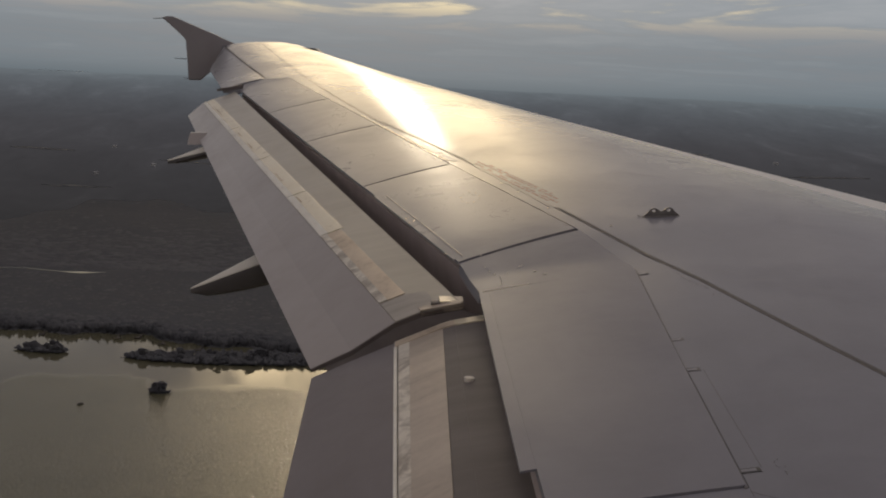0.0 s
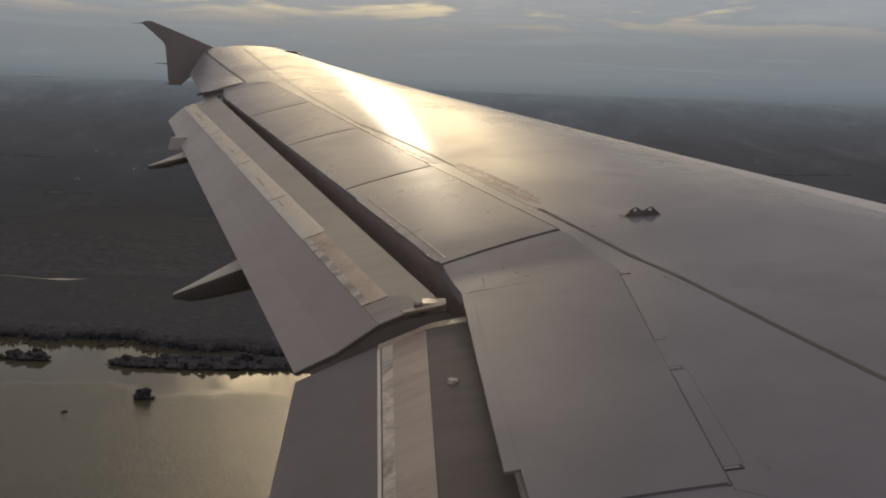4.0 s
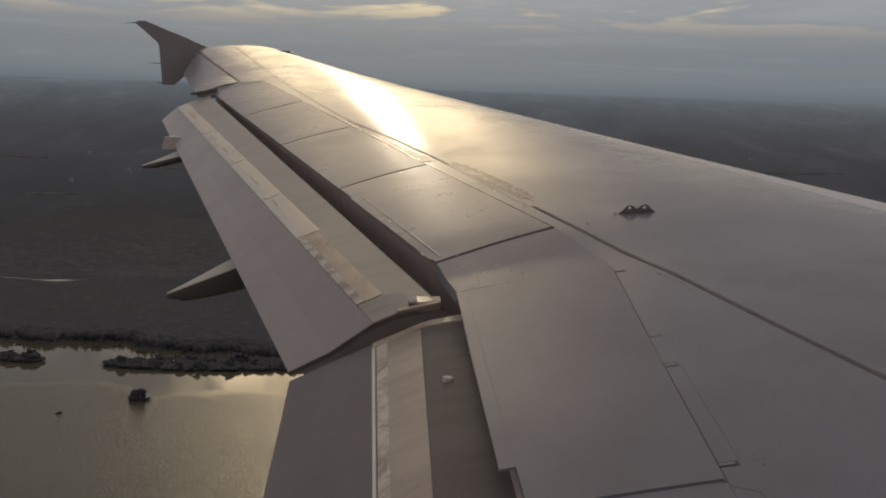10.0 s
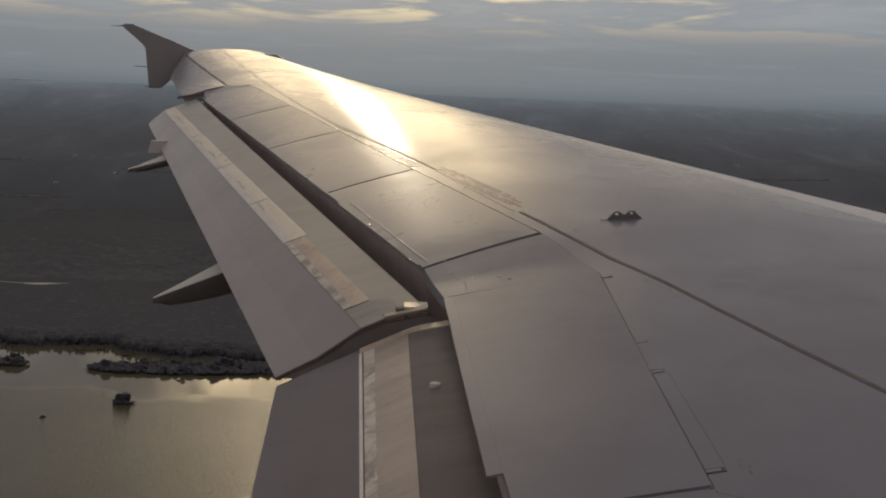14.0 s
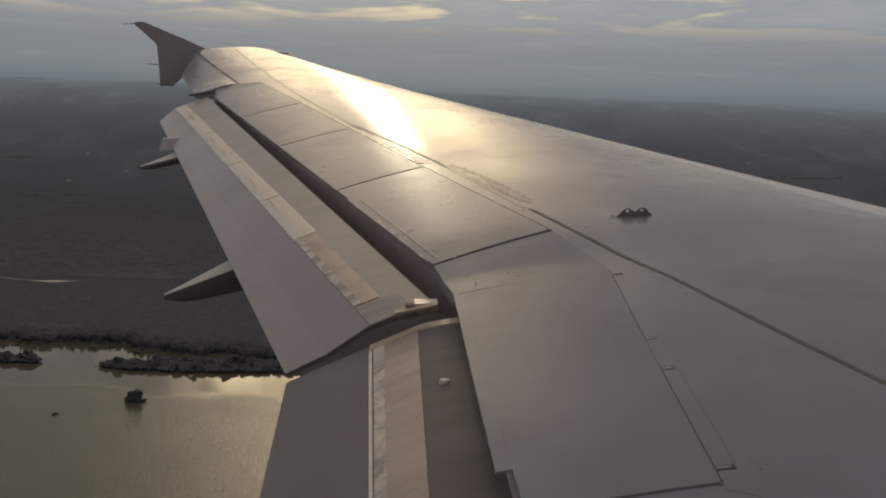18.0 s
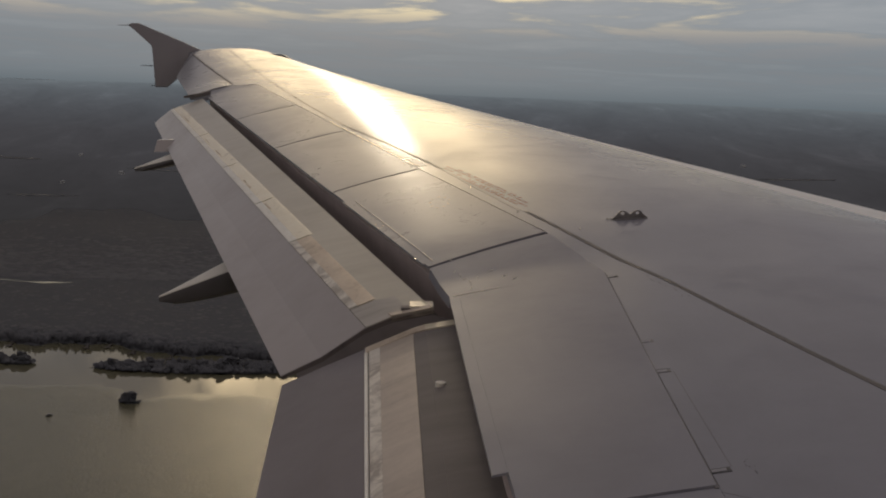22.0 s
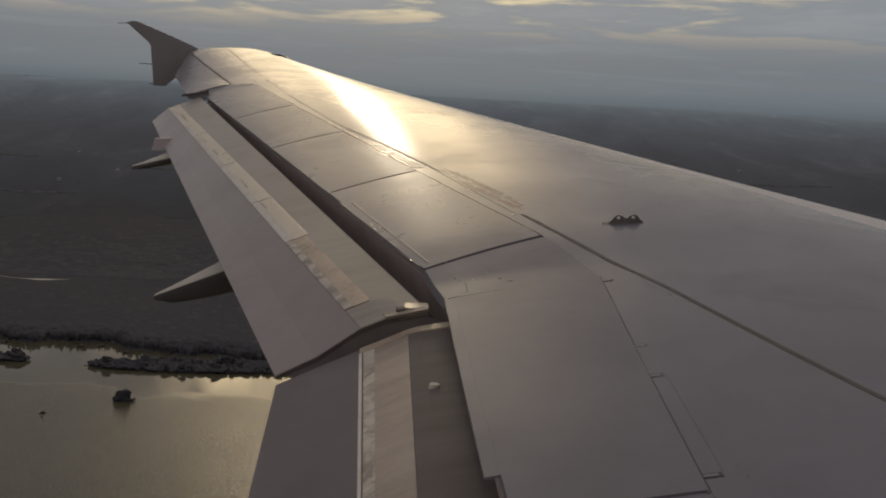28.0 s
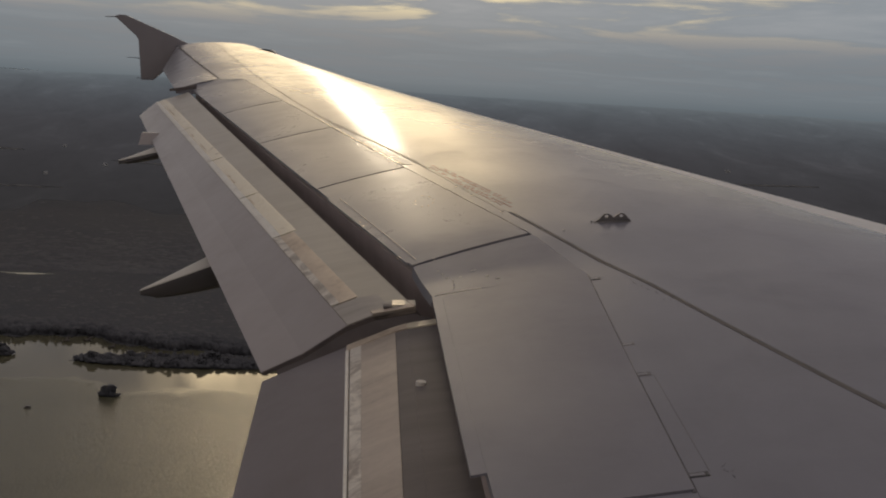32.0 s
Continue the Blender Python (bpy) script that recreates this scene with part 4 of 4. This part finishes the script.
water_sheet("lake_water", [(-3400, -3400), (3400, -3400), (3400, 1800), (-3400, 1800)], LAKE, "grey-brown lake water with sun glitter and wind ripples")


def creek_y(x):
    t = (x + 620) / 385
    return 1490 + 34 * math.sin(t * 5.2 + 0.4) + 12 * math.sin(t * 13) + 95 * t * t


def creek_w(x):
    t = (x + 620) / 385
    w = 3.0 + 3.0 * noise.noise((t * 9, 0.2, 0)) + (15 * math.exp(-((t - 0.42) / 0.05) ** 2)) + 6 * math.exp(-((t - 0.7) / 0.04) ** 2)
    return max(0.8, 0.5 * w) * (1 - 0.5 * clamp(t))


def creek():
    """A winding creek and a pond that shine among the woods behind the shore."""
    verts, faces = [], []
    n = 90
    for i in range(n + 1):
        x = lerp(-620, -425, i / n)
        y, w = creek_y(x), creek_w(x)
        verts += [(x, y - w, LAKE + 8.2), (x, y + w, LAKE + 8.2)]
    for i in range(n):
        faces.append((2 * i, 2 * i + 2, 2 * i + 3, 2 * i + 1))
    me = bpy.data.meshes.new("creek_water")
    me.from_pydata(verts, [], faces)
    me.materials.append(WATER)
    return tagged(new("creek_water", me), "narrow winding creek shining between dark woods", "water", kind="structure")


creek()

# ---- trees ----


def blob(seed, sub=1):
    bm = bmesh.new()
    bmesh.ops.create_icosphere(bm, subdivisions=sub, radius=1.0)
    for v in bm.verts:
        k = 1 + 0.55 * noise.noise(v.co * 1.7 + Vector((seed * 7.3, seed * 1.9, 0)))
        v.co = v.co * k
    bm.verts.index_update()
    vs = np.array([v.co[:] for v in bm.verts])
    fs = np.array([[v.index for v in f.verts] for f in bm.faces])
    bm.free()
    return vs, fs


BLOBS = [blob(i) for i in range(8)]
SMALL = [blob(20 + i, 1) for i in range(4)]


def scatter(name, places, label, category, lobes=1):
    """Many tree crowns as one object. places: x, y, z of the ground, height, width."""
    vv, ff, base = [], [], 0
    r = np.random.RandomState(7)
    for x, y, z, h, w in places:
        for k in range(lobes):
            v, f = BLOBS[r.randint(8)]
            a = r.rand() * 6.28
            c, s = math.cos(a), math.sin(a)
            q = v @ np.array([[c, s, 0], [-s, c, 0], [0, 0, 1]])
            sx = w * (0.5 if lobes == 1 else 0.36) * (0.8 + 0.4 * r.rand())
            sz = h * (0.5 if lobes == 1 else 0.36) * (0.8 + 0.4 * r.rand())
            o = np.array([0, 0, h * 0.5]) if lobes == 1 else np.array([(r.rand() - 0.5) * w * 0.7, (r.rand() - 0.5) * w * 0.7, h * (0.25 + 0.5 * r.rand())])
            q = q * np.array([sx, sx, sz]) + np.array([x, y, z]) + o
            vv.append(q)
            ff.append(f + base)
            base += len(v)
    vv, ff = np.concatenate(vv), np.concatenate(ff)
    me = bpy.data.meshes.new(name)
    me.from_pydata(vv.tolist(), [], ff.tolist())
    me.materials.append(LEAVES)
    me.shade_smooth()
    return tagged(new(name, me), label, category, kind="stuff")


rs = np.random.RandomState(3)
wood = []
for _ in range(16000):
    x = rs.uniform(-620, 60)
    y = shore_y(x) + 420 * rs.rand() ** 1.2 + 1.5
    if -9 - creek_w(x) * 2 < y - creek_y(x) < creek_w(x) + 5 and x < -230:
        continue
    inland = ease((y - shore_y(x) - 15) / 60)
    wood.append((x, y, land_z(x, y) - 4.0 - 1.9 * inland, rs.uniform(3.5, 6.5), rs.uniform(7, 12) * (1 + 0.9 * inland)))
for _ in range(900):
    x = rs.uniform(-560, -40)
    y = shore_y(x) + rs.uniform(0.5, 7)
    wood.append((x, y, LAKE, rs.uniform(5.0, 12.5), rs.uniform(2.6, 4.8)))
scatter("shore_woodland", wood, "dense dark woodland along the lake shore", "woodland")
far = []
for k in range(12000):
    y = 1560 + 950 * rs.rand() ** 1.7
    x = rs.uniform(-0.46, 0.2) * y
    big = 1.0
    far.append((x, y, land_z(x, y) - 4.5 - 1.2 * ease((math.hypot(x, y) - 1750) / 600), rs.uniform(4, 6.0) * big, rs.uniform(18, 34) * big))
scatter("far_woodland", far, "far dark woodland under haze", "woodland")


def island(name, cx, cy, length, width, turn, label):
    """A low island: a flat dome with an uneven shore."""
    bm = bmesh.new()
    rings = []
    n = 56
    for k, (f, z) in enumerate(((1.04, -2.0), (1.0, 0.15), (0.93, 0.9), (0.6, 1.6), (0.2, 2.0))):
        ring = []
        for i in range(n):
            a = 2 * math.pi * i / n
            w = 0.86 + 0.26 * noise.noise((math.cos(a) * 1.6 + cx, math.sin(a) * 1.6, cy * 0.01)) + 0.12 * noise.noise((math.cos(a) * 6, math.sin(a) * 6, cx))
            px, py = math.cos(a) * length / 2 * w * f, math.sin(a) * width / 2 * w * f
            ring.append((cx + px * math.cos(turn) - py * math.sin(turn), cy + px * math.sin(turn) + py * math.cos(turn), LAKE + z))
        rings.append(ring)
    b = loft(rings)
    me = bpy.data.meshes.new(name)
    b.to_mesh(me)
    b.free()
    me.materials.append(WOODLAND)
    me.shade_smooth()
    return tagged(new(name, me), label, "island", kind="structure")


ISLANDS = [(-172, 1096, 235, 46, 0.02), (-224, 972, 20, 9, -0.1), (-380, 1108, 56, 18, -0.12)]
island("island_1", *ISLANDS[0], "long low wooded island near the lake shore")
island("island_2", *ISLANDS[1], "tiny wooded islet in the open lake")
island("island_3", *ISLANDS[2], "small wooded island with bushes down to the water")


def tree(name, seed, height, spread):
    """A broad tree: tapered trunk, limbs and a crown of many uneven clumps."""
    r = random.Random(seed)
    t = thing(name, "dark leafy tree at the water's edge", "tree", group="trees on the lake islands")
    part("trunk", rod((0, 0, -0.6), (0.2, 0.1, height * 0.55), 0.32, 0.16, 8), BARK, t)
    for k in range(5):
        a = r.uniform(0, 6.28)
        limb = rod((0.1, 0, height * r.uniform(0.25, 0.45)), (math.cos(a) * spread * 0.35, math.sin(a) * spread * 0.35, height * r.uniform(0.6, 0.8)), 0.13, 0.05, 6)
        me = bpy.data.meshes.new("limb")
        limb.to_mesh(me)
        limb.free()
        part_ob = new("limb", me)
        me.materials.append(BARK)
        part_ob.parent = t
    vv, ff, base = [], [], 0
    for k in range(64):
        v, f = SMALL[k % 4]
        a, e = r.uniform(0, 6.28), r.uniform(-0.5, 1.0)
        d = r.random() ** 0.5
        c = np.array([math.cos(a) * spread * 0.5 * d * (1 - 0.3 * max(e, 0)), math.sin(a) * spread * 0.5 * d * (1 - 0.3 * max(e, 0)), height * (0.62 + 0.34 * e * (1 - 0.4 * d))])
        s = r.uniform(0.07, 0.14) * spread
        vv.append(v * np.array([s, s, s * 0.75]) + c)
        ff.append(f + base)
        base += len(v)
    me = bpy.data.meshes.new("crown")
    me.from_pydata(np.concatenate(vv).tolist(), [], np.concatenate(ff).tolist())
    me.materials.append(LEAVES)
    crown = new("crown", me)
    crown.parent = t
    return t


MODELS = [tree("tree", 11, 9.5, 8.5), tree("tree", 12, 7.0, 8.0), tree("tree", 13, 8.2, 6.0)]


def inside(isl, x, y):
    cx, cy, l, w, turn = isl
    dx, dy = x - cx, y - cy
    px, py = dx * math.cos(turn) + dy * math.sin(turn), -dx * math.sin(turn) + dy * math.cos(turn)
    return (px / (l / 2)) ** 2 + (py / (w / 2)) ** 2


spots = []
for isl, count in zip(ISLANDS, (40, 5, 12)):
    made = 0
    while made < count:
        x, y = isl[0] + rs.uniform(-0.5, 0.5) * isl[2], isl[1] + rs.uniform(-0.5, 0.5) * isl[2]
        if inside(isl, x, y) < 0.72:
            spots.append((x, y, LAKE + 1.0))
            made += 1
for k in range(30):
    x = rs.uniform(-520, -60)
    spots.append((x, shore_y(x) + rs.uniform(1, 5), LAKE + 1.0))
for k, (x, y, z) in enumerate(spots):
    m = pose(x, y, z, 0, 0, rs.uniform(0, 360)) @ Matrix.Scale(rs.uniform(0.75, 1.2), 4)
    if k < 3:
        MODELS[k].matrix_world = m
    else:
        made = copy_thing(MODELS[k % 3], Matrix())
        made.matrix_basis = m
bushes = []
for isl, count in zip(ISLANDS, (1100, 36, 150)):
    made = 0
    while made < count:
        x, y = isl[0] + rs.uniform(-0.55, 0.55) * isl[2], isl[1] + rs.uniform(-0.5, 0.5) * isl[2]
        if inside(isl, x, y) < 0.97:
            bushes.append((x, y, LAKE + 0.4, rs.uniform(2.0, 6.0), rs.uniform(3.5, 7)))
            made += 1
scatter("island_bushes", bushes, "dark bushes covering the lake islands", "bushes")


# ---- far houses, and a boat shape for a smudge on the window ----
def house(w, d, h):
    t = thing("house", "far pale house with a light metal roof among trees", "house", group="far houses in the woods")
    part("wall", box((-w / 2, -d / 2, -2), (w / 2, d / 2, h)), HOUSE_WALL, t, smooth=False)
    o = 0.5
    part("roof", loft([[(-w / 2 - o, -d / 2 - o, h), (-w / 2 - o, 0, h + d * 0.32), (-w / 2 - o, d / 2 + o, h)], [(w / 2 + o, -d / 2 - o, h), (w / 2 + o, 0, h + d * 0.32), (w / 2 + o, d / 2 + o, h)]]), HOUSE_ROOF, t, smooth=False)
    return t


homes = [house(10, 6, 3.0), house(15, 7, 4.0)]
HOUSE_SPOTS = [(-760, 2650), (-655, 2820), (-820, 3050), (330, 2750), (420, 2900), (520, 3150), (640, 2950), (760, 2820), (560, 2500),
               (860, 3300), (930, 3050), (1010, 2700), (240, 3500), (150, 3800), (690, 3600), (1150, 3150), (480, 3900)]
for k, (x, y) in enumerate(HOUSE_SPOTS):
    m = pose(x, y, land_z(x, y) + 4.5, 0, 0, rs.uniform(0, 180))
    if k < 2:
        homes[k].matrix_world = m
    else:
        copy_thing(homes[k % 2], m)


def boat(x, y, turn):
    t = thing("boat", "small dark boat shape standing in for a smudge on the window", "boat", pose(x, y, LAKE + 0.1, 0, 0, turn))
    secs = []
    for i in range(7):
        s = i / 6
        w = 1.1 * (1 - max(0, (s - 0.45) / 0.56) ** 2) + 0.03
        secs.append([(-3 + 6 * s, -w, 0.75 + 0.3 * s), (-3 + 6 * s, -w * 0.7, -0.2), (-3 + 6 * s, w * 0.7, -0.2), (-3 + 6 * s, w, 0.75 + 0.3 * s)])
    part("hull", loft(secs), BOAT, t)
    part("cabin", box((-1.2, -0.75, 0.8), (0.7, 0.75, 1.9), 0.12), BOAT, t)


# placed where a dark smudge on the window pane lies over the lake
boat(-285, 928, 25)

for x, y, w in ((-5.72, 6.66, 0.026), (-5.66, 6.56, 0.017), (-5.62, 6.50, 0.02), (-5.78, 6.60, 0.012)):
    part("paint_scuff", slab([(x, y), (x + w, y + 0.006), (x + w * 0.9, y + 0.013), (x + 0.004, y + 0.008)], 0.0025, 0.004, 2, 1), PALE, wing, "pale paint scuff", smooth=False)

for k in range(9):
    y = 8.95 + 0.165 * k
    x = hinge_x(y) + 0.012
    part("hinge_cover", slab([(x, y), (x - 0.342 * 0.11, y + 0.11), (x + 0.009 - 0.342 * 0.11, y + 0.11), (x + 0.009, y)], 0.003, 0.004, 2, 1), BARE, wing, "bright worn hinge cover", smooth=False)


# small access panels with bright worn rims between the spar line and the spoiler hinge
for y, length in ((8.93, 0.24), (9.24, 0.26), (9.58, 0.20), (10.05, 0.30)):
    a, b = y, y + length
    xa, xb = hinge_x(a) + 0.028, hinge_x(b) + 0.028
    deep = 0.055 - 0.018 * (y - 8.93)
    cover = part("access_panel", slab([(xa, a), (xb, b), (xb + deep, b), (xa + deep, a)], 0.0014, 0.006, 4, 2), PANEL, wing, "small access panel")
    part("worn_rim", line_slab([(xa, a), (xb, b), (xb + deep, b - 0.01)], 0.0042, 0.0026, 0.003, 5), BARE, cover, "bright worn rim")


# ---- pale clearings in the far woods ----
FIELD = surface("pale_stubble", lambda n, w: {"Base Color": n.ramp(n.noise(w, 0.05, 4.0, 0.6), [(0.38, (0.095, 0.096, 0.098)), (0.66, (0.185, 0.182, 0.176))]), "Roughness": 0.9}, **{"Specular IOR Level": 0.1})


def clearing(x, y, length, depth, turn, seed):
    """An open strip of ground with a ragged edge, lying on the slope of the land."""
    bm = bmesh.new()
    ring = []
    for k in range(36):
        a = 2 * math.pi * k / 36
        w = 0.75 + 0.5 * noise.noise((math.cos(a) * 2 + seed * 5.1, math.sin(a) * 2, 0.4))
        px, py = math.cos(a) * length / 2 * w, math.sin(a) * depth / 2 * w
        qx, qy = x + px * math.cos(turn) - py * math.sin(turn), y + px * math.sin(turn) + py * math.cos(turn)
        ring.append((qx, qy, land_z(qx, qy)))
    b = loft([[(p[0], p[1], p[2] + 1.0) for p in ring], [(p[0], p[1], p[2] + 3.6) for p in ring]])
    me = bpy.data.meshes.new("clearing")
    b.to_mesh(me)
    b.free()
    me.materials.append(FIELD)
    return tagged(new("clearing", me), "pale open clearing in the far dark woods", "clearing", group="clearings in the far woods")


for k, (x, y, length, depth, turn) in enumerate(((-760, 2480, 170, 26, 0.1), (-560, 2900, 240, 22, -0.1), (700, 2700, 330, 30, 0.12), (1050, 2560, 200, 30, 0.2),
                                                 (1240, 2950, 300, 30, -0.1), (860, 3300, 280, 34, 0.0), (-980, 2950, 220, 26, 0.1))):
    clearing(x, y, length, depth, turn, k)


# ---- jetties on the far shore ----
def jetty():
    t = thing("jetty", "small dark timber jetty standing in the lake", "jetty", group="jetties on the lake shore")
    part("deck", box((-1.1, -16, 0.9), (1.1, 2, 1.15)), BARK, t, smooth=False)
    part("deck", box((-4, -20, 0.9), (4, -16.02, 1.15)), BARK, t, smooth=False)
    for x, y in ((-3.6, -19.6), (3.6, -19.6), (-3.6, -16.4), (3.6, -16.4), (-0.9, -11), (0.9, -11), (-0.9, -6), (0.9, -6)):
        part("post", rod((x, y, -2.5), (x, y, 1.9), 0.16, 0.14, 8), BARK, t, smooth=False)
    return t


first = jetty()
for k, (x, turn) in enumerate(((-318, 8), (-292, -6), (-262, 4), (-214, -10), (-402, 0))):
    m = pose(x, shore_y(x) - 1, LAKE, 0, 0, turn)
    if k == 0:
        first.matrix_world = m
    else:
        copy_thing(first, m)

part("seam", line_slab([(-5.905, 6.378), (-5.70, 6.386)], 0.006, 0.007, 0.004, 4), PALE, wing, "pale worn seam")
screw_glint_row((-5.86, 6.74), (-5.80, 6.45), 9, 0.0035, PALE)


# domed polished fasteners that catch the sun
POLISHED = surface("polished_fastener_metal", lambda n, w: {"Base Color": n.ramp(n.noise(w, 60.0, 2.0), [(0.3, (0.72, 0.68, 0.60)), (0.7, (0.85, 0.82, 0.75))]), "Roughness": 0.2}, Metallic=1.0)


def dome(r):
    rings = [[(r * f * math.cos(2 * math.pi * k / 10), r * f * math.sin(2 * math.pi * k / 10), r * h) for k in range(10)] for f, h in ((1.0, -0.4), (1.0, 0.0), (0.75, 0.05), (0.40, 0.095), (0.06, 0.11))]
    return loft(rings)


first_dome = part("fastener", dome(0.0075), POLISHED, wing, "bright domed fastener")


def fasteners(places):
    for x, y in places:
        ob = new("fastener", first_dome.data)
        ob.parent = wing
        ob.location = (x, y, top(x, y) + 0.0030)


first_dome.location = (-5.879, 8.045, top(-5.879, 8.045) + 0.0068)
for k in range(1, 9):
    a = 2 * math.pi * k / 9
    x, y = -5.879 + 0.056 * math.sin(a), 7.93 + 0.115 * math.cos(a)
    ob = new("fastener", first_dome.data)
    ob.parent = wing
    ob.location = (x, y, top(x, y) + 0.0068)
part("hinge_edge", line_slab([(hinge_x(9.0) + 0.007, 9.0), (hinge_x(10.9) + 0.007, 10.9)], 0.0045, 0.0034, 0.004, 10), POLISHED, wing, "bright worn edge of the hinge line")
fasteners([(-5.67, 8.203), (-5.591, 7.972), (-5.462, 7.558), (-5.19, 7.12)])
fasteners([(hinge_x(8.95 + 0.11 * k) - 0.022 - 0.012 * (k % 2), 8.95 + 0.11 * k) for k in range(14)])
fasteners([(lerp(shroud_x(8.55), hinge_x(8.84), v) + 0.0, lerp(8.546, 8.843, v) - 0.035) for v in (0.62, 0.70, 0.80, 0.86, 0.93)])
for x, y in ((-6.236, 7.60), (-6.212, 7.63), (-6.255, 7.69), (-6.05, 6.99)):
    ob = new("fastener", first_dome.data)
    ob.parent = wing
    ob.location = (x, y, top(x, y) + 0.0068)
